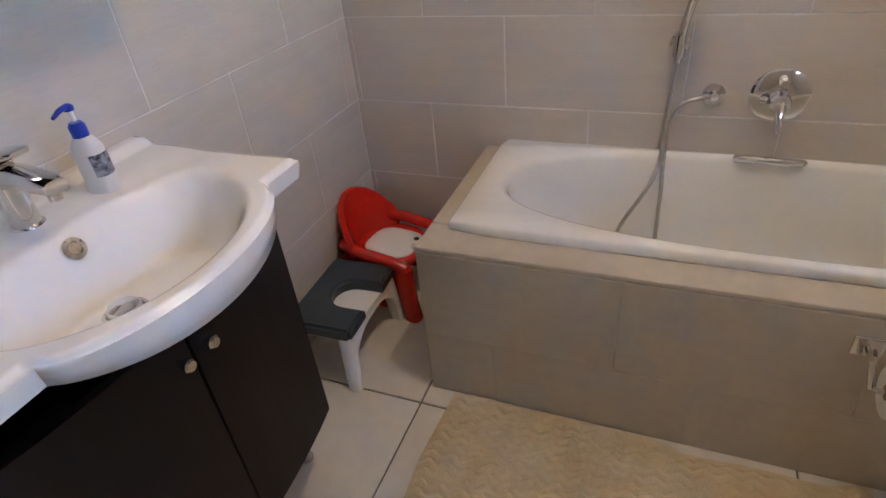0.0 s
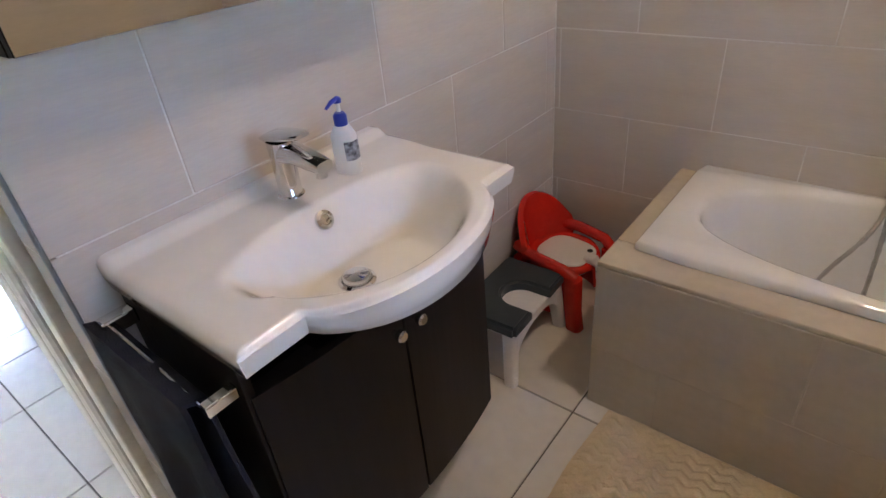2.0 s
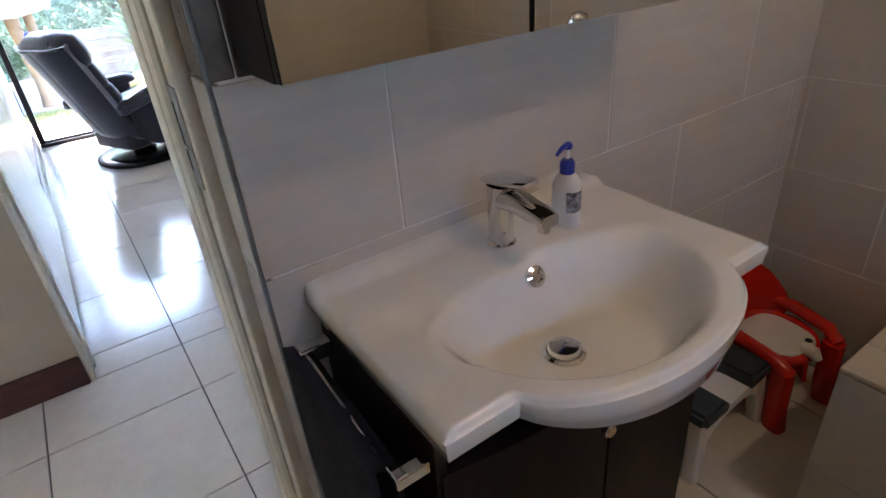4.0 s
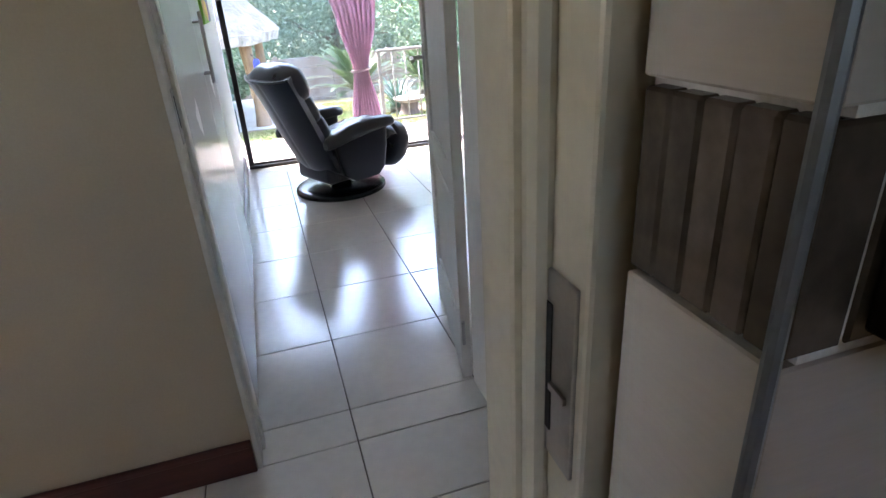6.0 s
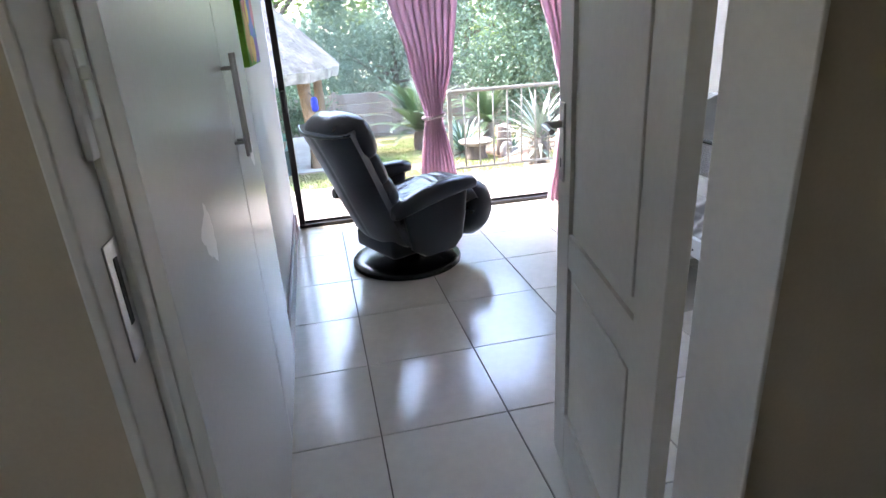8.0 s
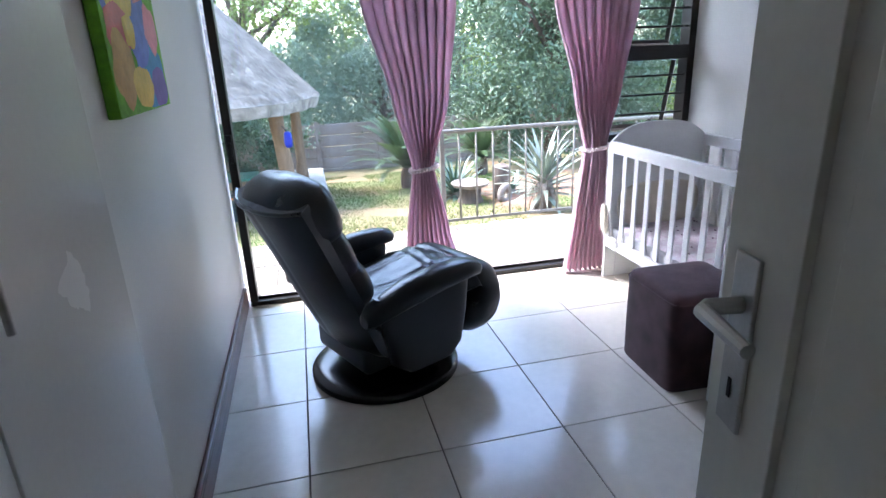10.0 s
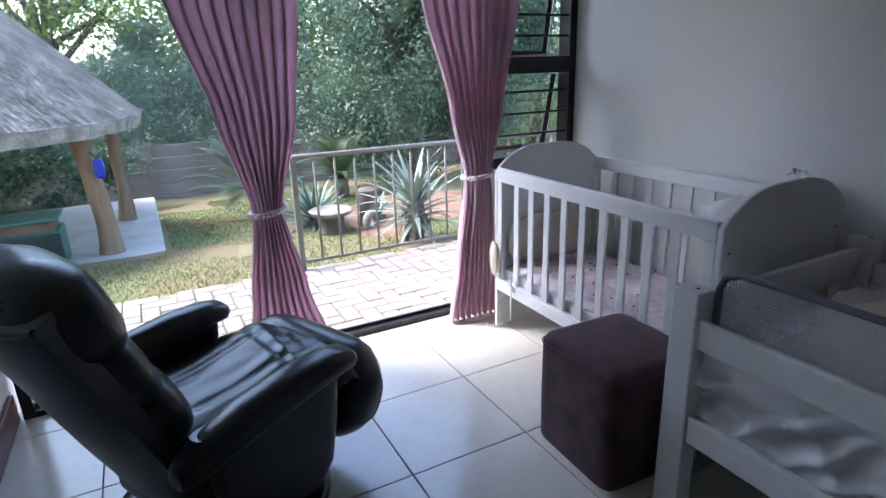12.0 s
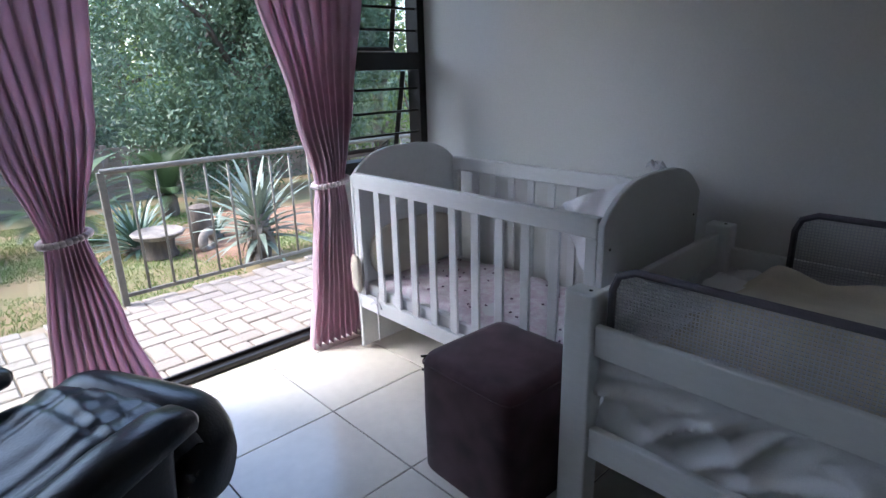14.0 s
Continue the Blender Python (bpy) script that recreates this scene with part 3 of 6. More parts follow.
def basin():
    b = thing("washbasin", (BW, 1.543, 0.829), "white ceramic washbasin with bowed front on vanity", "washbasin")
    TOP = 0.075

    def bowl(x, y):
        # depth below the rim; x from the wall, y from the middle
        fx = basin_front(y + 1.543) - BW
        back, front = 0.158, fx - 0.024
        cx, hx = (back + front) / 2, (front - back) / 2
        if hx <= 0.02:
            return 0.0
        r = (abs((x - cx) / hx) ** 2.6 + abs(y / 0.262) ** 2.6) ** (1 / 2.6)
        return smooth01(1.0, 0.52, r)

    def top(u, w):
        y = -0.337 + 0.674 * w
        fx = basin_front(y + 1.543) - BW
        x = u * fx
        z = TOP - 0.112 * bowl(x, y)
        z += 0.013 * smooth01(0.05, 0.022, x) - 0.005 * smooth01(0.1, 0.2, x)
        edge = min(fx - x, 0.337 - abs(y))
        z -= 0.010 * smooth01(0.012, 0.0, edge)
        return Vector((x, y, z))
    bm = bmesh.new()
    nu, nv = 64, 72
    us = [1 - (1 - i / nu) ** 1.25 for i in range(nu + 1)]
    vs = [[bm.verts.new(top(us[i], j / nv)) for j in range(nv + 1)] for i in range(nu + 1)]
    for i in range(nu):
        for j in range(nv):
            bm.faces.new((vs[i][j], vs[i + 1][j], vs[i + 1][j + 1], vs[i][j + 1]))
    # apron round the rim
    ring = [vs[0][j] for j in range(nv + 1)] + [vs[i][nv] for i in range(1, nu + 1)] + [vs[nu][j] for j in range(nv - 1, -1, -1)] + [vs[i][0] for i in range(nu - 1, 0, -1)]
    prev = ring
    for dz, inset in ((0.025, 0.0), (0.05, 0.004), (0.056, 0.018)):
        nxt = []
        for v in ring:
            c = v.co
            k = 1 - inset / 0.3
            deep = 0.035 * smooth01(0.41, 0.54, c.x)
            nxt.append(bm.verts.new((c.x * k, c.y * k, TOP - dz - deep * dz / 0.056)))
        for a in range(len(ring)):
            q = (a + 1) % len(ring)
            bm.faces.new((prev[a], prev[q], nxt[q], nxt[a]))
        prev = nxt
    bb = part("bowl", bm, M_CERAMIC, b, smooth=True, auto=60)
    dz = TOP - 0.112 * bowl(0.285, -0.03) - 0.006
    part("drain", lathe([(0.036, dz), (0.036, dz + 0.004), (0.030, dz + 0.007), (0.027, dz + 0.004), (0.027, dz + 0.012), (0.024, dz + 0.016), (0.004, dz + 0.018)], (0.285, -0.03, 0), 28), M_CHROME, b, "chrome pop-up drain", True)
    m = pose(0.186, 0.0, 0.045, 0, 62, 0)
    part("overflow", lathe([(0.019, -0.006), (0.019, 0.003), (0.012, 0.006), (0.010, 0.003), (0.002, 0.004)], seg=24, m=m), M_CHROME, b, "chrome overflow ring", True)
    return b


basin()


def mixer_tap():
    t = thing("basin_mixer_tap", (-0.452, 1.548, 0.899), "chrome single-lever basin mixer tap on the washbasin", "tap", rz=0)
    part("base", lathe([(0.027, 0), (0.027, 0.006), (0.022, 0.009)], seg=24), M_CHROME, t, smooth=True)
    part("body", loft([[(x, y, 0.008) for x, y in squircle(0, 0, 0.021, 0.021, 2.6, 24)], [(x, y, 0.08) for x, y in squircle(0, 0, 0.021, 0.021, 2.6, 24)],
                       [(x, y, 0.118) for x, y in squircle(0.004, 0, 0.024, 0.024, 2.8, 24)]]), M_CHROME, t, smooth=True)
    rings = []
    for x, z, w, h in ((0.0, 0.095, 0.021, 0.020), (0.05, 0.098, 0.021, 0.016), (0.10, 0.092, 0.020, 0.013), (0.122, 0.088, 0.018, 0.011)):
        rings.append([(x, a, z + c) for a, c in squircle(0, 0, w, h, 3.5, 20)])
    sp = part("spout", loft(rings), M_CHROME, t, smooth=True)
    part("aerator", lathe([(0.011, 0.066), (0.011, 0.082)], (0.108, 0, 0), 16), M_CHROME, sp)
    rings = []
    for x, z, w, h in ((-0.03, 0.122, 0.020, 0.004), (-0.01, 0.126, 0.026, 0.009), (0.03, 0.132, 0.026, 0.008), (0.068, 0.138, 0.022, 0.006), (0.078, 0.139, 0.016, 0.004)):
        rings.append([(x, a, z + c) for a, c in squircle(0, 0, w, h, 3.0, 20)])
    part("lever", loft(rings), M_CHROME, t, smooth=True)
    return t


mixer_tap()


def soap():
    s = thing("soap_dispenser", (-0.425, 1.682, 0.899), "white soap pump bottle with blue pump head", "soap bottle", rz=20)
    part("bottle", loft([[(x, y, z) for x, y in squircle(0, 0, a, b, 2.4, 24)] for z, a, b in ((0, 0.024, 0.019), (0.004, 0.027, 0.021), (0.05, 0.027, 0.021), (0.085, 0.026, 0.020), (0.1, 0.018, 0.015), (0.105, 0.013, 0.013))]), M_WPLAST, s, smooth=True)
    part("label", loft([[(x, y, z) for x, y in squircle(0, 0, 0.0272, 0.0212, 2.4, 24)[-5:] + squircle(0, 0, 0.0272, 0.0212, 2.4, 24)[:5]] for z in (0.035, 0.075)], caps=False), mat("grey_print", (0.42, 0.43, 0.5), 0.5, var=0.5, scale=90), s)
    part("collar", lathe([(0.0135, 0.105), (0.0138, 0.124), (0.010, 0.13)], seg=20), M_BLUE, s, smooth=True)
    part("stem", tube([(0, 0, 0.132), (0, 0, 0.152)], 0.004), M_WPLAST, s)
    bm = lathe([(0.008, 0.15), (0.009, 0.157), (0.005, 0.161)], seg=16)
    tube([(0, 0, 0.158), (0.0, -0.025, 0.158), (0, -0.045, 0.153)], [0.005, 0.0045, 0.003], bm)
    part("pump_head", bm, M_BLUE, s, smooth=True)


soap()


def mirror_cabinet():
    c = thing("mirror_cabinet", (BW, 1.19, 1.258), "dark wenge wall cabinet with mirrored doors", "mirror cabinet")
    D, W, H = 0.15, 0.76, 0.62
    part("body", box(0.002, D - 0.022, 0, W, 0, H, 0.002), M_WENGE, c)
    for y0, y1 in ((0.001, 0.376), (0.384, W - 0.001)):
        d = part("door", box(D - 0.020, D - 0.004, y0, y1, 0.002, H, 0.001), M_WENGE, c)
        part("mirror", box(D - 0.004, D, y0 + 0.001, y1 - 0.001, 0.003, H - 0.001, 0.0008), M_MIRROR, d, "mirror glass")


mirror_cabinet()


def towel():
    r = thing("towel_rail", (-0.36, 1.216, 0.8), "chrome towel rail on the side of the vanity", "towel rail")
    part("mount", box(-0.16, -0.13, -0.058, 0.0, -0.0, 0.03, 0.004), M_CHROME, r)
    part("mount", box(0.135, 0.155, -0.052, 0.0, -0.017, 0.005, 0.003), M_CHROME, r)
    part("bar", tube([(-0.14, -0.045, 0.015), (0.15, -0.048, -0.008)], 0.004), M_CHROME, r)
    t = thing("towel", (-0.36, 1.17, 0.3), "navy blue towel hanging on the vanity's rail", "towel")

    def f(u, w):
        a = 0.29 * u
        s = w * 1.0
        back = s < 0.42
        k = (0.42 - s) / 0.42 if back else (s - 0.42) / 0.58
        z = 0.532 - 0.02 * u - (0.40 if back else 0.56) * k
        y = (0.014 if back else -0.026 - 0.014 * k) + 0.013 * math.sin(u * 12 + k * 2) * k + 0.01 * noise.noise(Vector((u * 4, k * 4, 1))) * k
        y += 0.0 if k > 0.04 else (-0.001)
        return (-0.17 + a * (1 + 0.12 * k), y, z + 0.004 * noise.noise(Vector((u * 9, 0, 1))))
    bm = grid_mesh(30, 40, f)
    solid(bm, 0.009)
    part("cloth", bm, M_TOWEL, t, smooth=True, auto=80)


towel()


def bath():
    s = thing("bath_surround", (0, 2.15, 0), "sand-tiled box surround of the bath", "bath surround", kind="structure")
    global bath_front
    bath_front = part("front_core", box(-0.0655, 1.75, -0.0005, 0.10, 0, 0.508), M_BATHTILE, s)
    part("side_core", box(-0.0655, 0.03, 0.1, BB - 2.15 + 0.01, 0, 0.508), M_WGROUT, s)
    part("ledge", box(-0.067, 1.75, -0.001, 0.125, 0.51, 0.524, 0.004), M_BATHTILE, s)
    part("ledge", box(-0.067, 0.03, 0.127, BB - 2.15 + 0.01, 0.51, 0.524, 0.004), M_BATHTILE, s)
    t = thing("bathtub", (0.0, 2.235, 0.524), "white acrylic bathtub with rounded end", "bathtub")
    # rim, then rings down into the tub
    x0, x1, y0, y1 = -0.005, 1.74, 0.0, BB - 2.235 - 0.001
    cx, cy = 0.80, 0.285
    seg = 96

    def rect(k, h):
        a = 2 * math.pi * k / seg
        c, sn = math.cos(a), math.sin(a)
        hx0, hx1, hy0, hy1 = cx - x0, x1 - cx, cy - y0, y1 - cy
        sx = (hx1 if c > 0 else hx0) / max(1e-6, abs(c))
        sy = (hy1 if sn > 0 else hy0) / max(1e-6, abs(sn))
        r = min(sx, sy)
        return (cx + c * r, cy + sn * r, h)

    def ring(hx, hy, z, n=2.5, ox=0.0):
        out = []
        for k in range(seg):
            a = 2 * math.pi * k / seg
            # same direction as the rim so that the faces stay even
            c, sn = math.cos(a), math.sin(a)
            r = 1 / ((abs(c) / hx) ** n + (abs(sn) / hy) ** n) ** (1 / n)
            out.append((cx + ox + c * r, cy + sn * r, z))
        return out

    def rrect(ins, z):
        return [(cx + (p[0] - cx) * (1 - ins / 0.8), cy + (p[1] - cy) * (1 - ins / 0.27), z) for p in (rect(k, 0) for k in range(seg))]
    rings = [rrect(0.004, 0.0), rrect(0.0, 0.006), rrect(0.0, 0.024), rrect(0.006, 0.031),
             ring(0.735, 0.258, 0.031), ring(0.722, 0.247, 0.026), ring(0.712, 0.238, 0.012), ring(0.70, 0.228, -0.05), ring(0.66, 0.212, -0.2, 2.7),
             ring(0.60, 0.195, -0.32, 3.0), ring(0.54, 0.165, -0.365, 3.0), ring(0.3, 0.09, -0.375, 3.0), ring(0.02, 0.02, -0.376, 2)]
    bm = loft(rings, caps=False)
    bm.faces.new(list(bm.verts)[-seg:])
    part("shell", bm, M_ACRYL, t, smooth=True, auto=50)
    g = part("grip_handle", tube([(0.50, 0.045, -0.09), (0.52, 0.06, -0.075), (0.60, 0.062, -0.075), (0.66, 0.06, -0.08), (0.68, 0.045, -0.095)], 0.009), M_CHROME, t, "chrome grip handle", True)
    part("grip_handle", tube([(0.70, 0.53, 0.026), (0.72, 0.515, 0.035), (0.80, 0.51, 0.035), (0.86, 0.515, 0.032), (0.875, 0.53, 0.026)], [0.012, 0.013, 0.012, 0.012, 0.010]), M_CHROME, t, "chrome grip handle", True)


bath()


def shower():
    h = thing("hand_shower", (0.505, BB, 0.895), "chrome hand shower on wall bracket with hose", "hand shower")
    part("bracket", lathe([(0.026, 0), (0.026, 0.012), (0.012, 0.02), (0.012, 0.05)], seg=20, m=pose(0, 0, -0.02, 90)), M_CHROME, h, smooth=True)
    part("holder", tube([(0, -0.05, -0.045), (0, -0.055, 0.015)], 0.017), M_CHROME, h, smooth=True)
    part("handle", tube([(0.0, -0.055, -0.06), (0.004, -0.062, 0.03), (0.02, -0.085, 0.12), (0.035, -0.105, 0.165)], [0.010, 0.011, 0.012, 0.014]), M_CHROME, h, smooth=True)
    part("spray_head", lathe([(0.012, 0.03), (0.03, 0.02), (0.045, 0.004), (0.045, -0.006), (0.038, -0.01)], (0.035, -0.12, 0.17), 28, m=pose(0, 0, 0, 42)), M_CHROME, h, smooth=True)
    pts = [(0, -0.055, -0.06), (-0.008, -0.06, -0.2), (-0.01, -0.07, -0.33), (-0.03, -0.13, -0.40), (-0.10, -0.20, -0.52), (-0.12, -0.24, -0.62), (-0.06, -0.25, -0.66), (0.0, -0.21, -0.60), (0.005, -0.14, -0.45), (0.0, -0.08, -0.35),
           (0.0, -0.055, -0.24), (0.03, -0.05, -0.18), (0.07, -0.04, -0.165), (0.108, -0.02, -0.163)]
    dense = []
    for i in range(len(pts) - 1):
        p0, p1, p2, p3 = (Vector(pts[max(0, min(len(pts) - 1, k))]) for k in (i - 1, i, i + 1, i + 2))
        for q in range(8):
            u = q / 8
            dense.append(0.5 * ((2 * p1) + (p2 - p0) * u + (2 * p0 - 5 * p1 + 4 * p2 - p3) * u * u + (3 * p1 - p0 - 3 * p2 + p3) * u ** 3))
    part("hose", tube(dense, [0.0068 if k % 2 else 0.0055 for k in range(len(dense))], seg=8), M_STEEL, h, "ribbed metal hose", True)
    part("hose_outlet", lathe([(0.030, 0), (0.030, 0.008), (0.014, 0.012), (0.012, 0.03)], (0.108, 0, -0.163), 24, m=pose(0, 0, 0, 90)), M_CHROME, h, smooth=True)
    v = thing("bath_mixer_valve", (0.776, BB, 0.735), "round chrome bath mixer with diverter on tiled wall", "mixer valve")
    part("plate", lathe([(0.075, 0), (0.075, 0.006), (0.068, 0.011), (0.03, 0.012)], seg=40, m=pose(0, 0, 0, 90)), M_CHROME, v, smooth=True)
    part("body", lathe([(0.028, 0.01), (0.028, 0.045), (0.022, 0.055), (0.004, 0.056)], (0, 0, -0.01), 24, m=pose(0, 0, 0, 90)), M_CHROME, v, smooth=True)
    part("lever", tube([(0, -0.05, -0.01), (0.0, -0.075, -0.035), (0.005, -0.085, -0.075)], [0.014, 0.011, 0.008]), M_CHROME, v, smooth=True)
    part("diverter", lathe([(0.014, 0.01), (0.014, 0.04), (0.009, 0.045)], (0.0, 0, 0.045), 18, m=pose(0, 0, 0, 90)), M_CHROME, v, smooth=True)
    part("knob", tube([(-0.05, -0.03, -0.005), (-0.03, -0.04, -0.005)], 0.009), M_CHROME, v, smooth=True)


shower()


def toilet_roll():
    r = thing("toilet_roll_holder", (0.945, 2.148, 0.44), "chrome toilet roll holder on bath panel", "roll holder")
    part("plate", box(-0.028, 0.028, -0.008, 0, -0.024, 0.024, 0.003), M_CHROME, r)
    part("arm", tube([(0, -0.006, 0), (0.0, -0.05, -0.005), (0.01, -0.06, -0.06), (0.03, -0.06, -0.065), (0.14, -0.06, -0.065)], 0.006), M_CHROME, r)
    p = thing("toilet_roll", (0.985, 2.088, 0.375), "white toilet paper roll on chrome holder", "toilet roll")
    part("paper", lathe([(0.016, 0), (0.054, 0), (0.055, 0.003), (0.055, 0.097), (0.054, 0.1), (0.016, 0.1)], seg=36, m=pose(0, 0, 0, 0, 90)), M_PAPER, p, smooth=True)
    part("core", lathe([(0.0155, -0.001), (0.0165, -0.001), (0.0165, 0.101), (0.0155, 0.101)], seg=20, m=pose(0, 0, 0, 0, 90)), mat("card", (0.3, 0.22, 0.15), 0.9), p)


toilet_roll()


def bath_mat():
    def f(u, w):
        x, y = 1.06 * u, 0.62 * w
        z = 0.012 + 0.0034 * math.sin((y + 0.018 * abs(((x * 36) % 2) - 1)) * 210) + 0.006 * noise.noise(Vector((x * 5, y * 6, 3)))
        e = min(u, 1 - u, w, 1 - w)
        z *= smooth01(-0.01, 0.03, e)
        wav = 0.012 * noise.noise(Vector((x * 4, 0, 7))) * smooth01(0.8, 1, w) + (0.022 * smooth01(0.55, 0.62, u) * smooth01(0.99, 0.9, u) - 0.0) * smooth01(0.9, 1, w)
        return (x + 0.012 * noise.noise(Vector((1, y * 4, 2))), y - wav, z + 0.004)
    bm = grid_mesh(300, 190, f)
    solid(bm, 0.004)
    ob = whole("bath_mat", bm, M_MAT, "cream zigzag cotton bath mat beside the bath", "bath mat", smooth=True, auto=80)
    ob.matrix_basis = pose(0.005, 1.515, 0.004)


bath_mat()


def stool():
    s = thing("step_stool", (-0.40, 2.245, 0), "white plastic step stool with grey notched seat", "step stool", rz=2)
    hx, hy, H = 0.105, 0.165, 0.20
    for sy in (-1, 1):
        for sx in (-1, 1):
            rings = []
            for z in (0.0, 0.004, 0.06, 0.14, H - 0.005):
                k = z / H
                w = 0.026 - 0.004 * (1 - k)
                ring = squircle(sx * (hx - 0.022 + 0.014 * (1 - k)), sy * (hy - 0.02 + 0.028 * (1 - k)), w, w * 0.8, 3, 16)
                rings.append([(x, y, z) for x, y in ring])
            part("leg", loft(rings), M_WPLAST, s, "white plastic leg", True)
    for sx in (-1, 1):
        def arch(u, w):
            y = -hy + 2 * hy * u
            lo = H - 0.03 - 0.10 * abs(2 * u - 1) ** 3
            return (sx * (hx - 0.006 + 0.006 * (1 - w)), y, lo + (H - lo) * w)
        bm = grid_mesh(20, 3, arch)
        solid(bm, 0.006)
        part("apron", bm, M_WPLAST, s, smooth=True)
    part("step", box(-hx, hx, -hy, hy, H - 0.012, H, 0.004), M_WPLAST, s)
    # grey horseshoe top, open towards the room
    bm = bmesh.new()
    prof = []
    n = 28
    outer = squircle(0, 0, hx + 0.006, hy + 0.008, 6, 64)
    for z, ins in ((H + 0.001, 0.0), (H + 0.022, 0.0), (H + 0.03, 0.008)):
        pass
    pts = [(hx + 0.008, hy + 0.008), (-hx - 0.008, hy + 0.008), (-hx - 0.008, -hy - 0.008), (hx + 0.008, -hy - 0.008), (hx + 0.008, -0.062)]
    for k in range(13):
        a = -math.pi / 2 - math.pi * k / 12
        pts.append((0.035 + 0.062 * math.cos(a), 0.062 * math.sin(a)))
    pts.append((hx + 0.008, 0.062))
    vs = [bm.verts.new((x, y, H + 0.001)) for x, y in pts]
    f = bm.faces.new(vs)
    up = bmesh.ops.extrude_face_region(bm, geom=[f])
    for v in [g for g in up["geom"] if isinstance(g, bmesh.types.BMVert)]:
        v.co.z += 0.036
    es = [e for e in bm.edges if all(v.co.z > H + 0.03 for v in e.verts)] + [e for e in bm.edges if abs(e.verts[0].co.z - e.verts[1].co.z) > 0.03 and max(abs(e.verts[0].co.y), 0) > 0.1]
    bmesh.ops.bevel(bm, geom=es, offset=0.010, segments=3, affect="EDGES")
    part("seat_cover", bm, M_GREY, s, "slate-grey plastic seat cover", True)


stool()


def potty():
    p = thing("potty_chair", (-0.375, 2.565, 0), "red plastic child's potty chair with white pan", "potty chair", rz=-8)
    # local +x is the front
    def shell(u, w):
        a = math.pi * (0.28 + 1.44 * u)
        z = 0.03 + 0.17 * w
        r = 0.135 - 0.02 * w
        return (r * math.cos(a), r * math.sin(a) * 1.02, z)
    bm = grid_mesh(36, 6, shell)
    solid(bm, 0.012)
    part("seat_body", bm, M_RED, p, smooth=True)
    part("seat_ring", tube([(0.115 * math.cos(a), 0.118 * math.sin(a), 0.205) for a in [2 * math.pi * k / 40 for k in range(41)]], 0.019), M_RED, p, smooth=True)
    for sy in (-1, 1):
        part("front_leg", loft([[(x, y, z) for x, y in squircle(0.125 + dx, sy * 0.115, 0.03, 0.026, 3, 16)] for z, dx in ((0, 0.016), (0.08, 0.004), (0.215, 0.0))]), M_RED, p, smooth=True)
        part("back_leg", loft([[(x, y, z) for x, y in squircle(-0.115 - dx, sy * 0.1, 0.026, 0.026, 3, 16)] for z, dx in ((0, 0.01), (0.1, 0.0), (0.2, 0.0))]), M_RED, p, smooth=True)
        part("armrest", tube([(-0.12, sy * 0.115, 0.255), (-0.02, sy * 0.135, 0.25), (0.09, sy * 0.13, 0.242), (0.135, sy * 0.118, 0.215)], [0.022, 0.021, 0.020, 0.022]), M_RED, p, smooth=True)

    def back(u, w):
        a = math.pi * (0.64 + 0.72 * u)
        top = 0.20 + (0.175 * math.sin(math.pi * u) ** 0.55) * w + 0.03 * w
        r = 0.14 + 0.025 * w
        return (r * math.cos(a), r * math.sin(a) * 1.0, top)
    bm = grid_mesh(28, 12, back)
    solid(bm, 0.022)
    part("backrest", bm, M_RED, p, smooth=True, auto=70)
    bm = cushion(0.10, 0.088, 0.014, pose(0.015, 0, 0.222), 3.0)
    pan = part("pan", bm, M_WPLAST, p, "white plastic pan", True)
    part("tab", tube([(0.10, 0, 0.226), (0.135, 0, 0.232), (0.15, 0, 0.215)], [0.022, 0.02, 0.012]), M_WPLAST, pan, smooth=True)
    part("tab_hole", lathe([(0.010, 0), (0.010, 0.002)], (0.10, 0.02, 0.247), 16), M_DARK, pan)


potty()


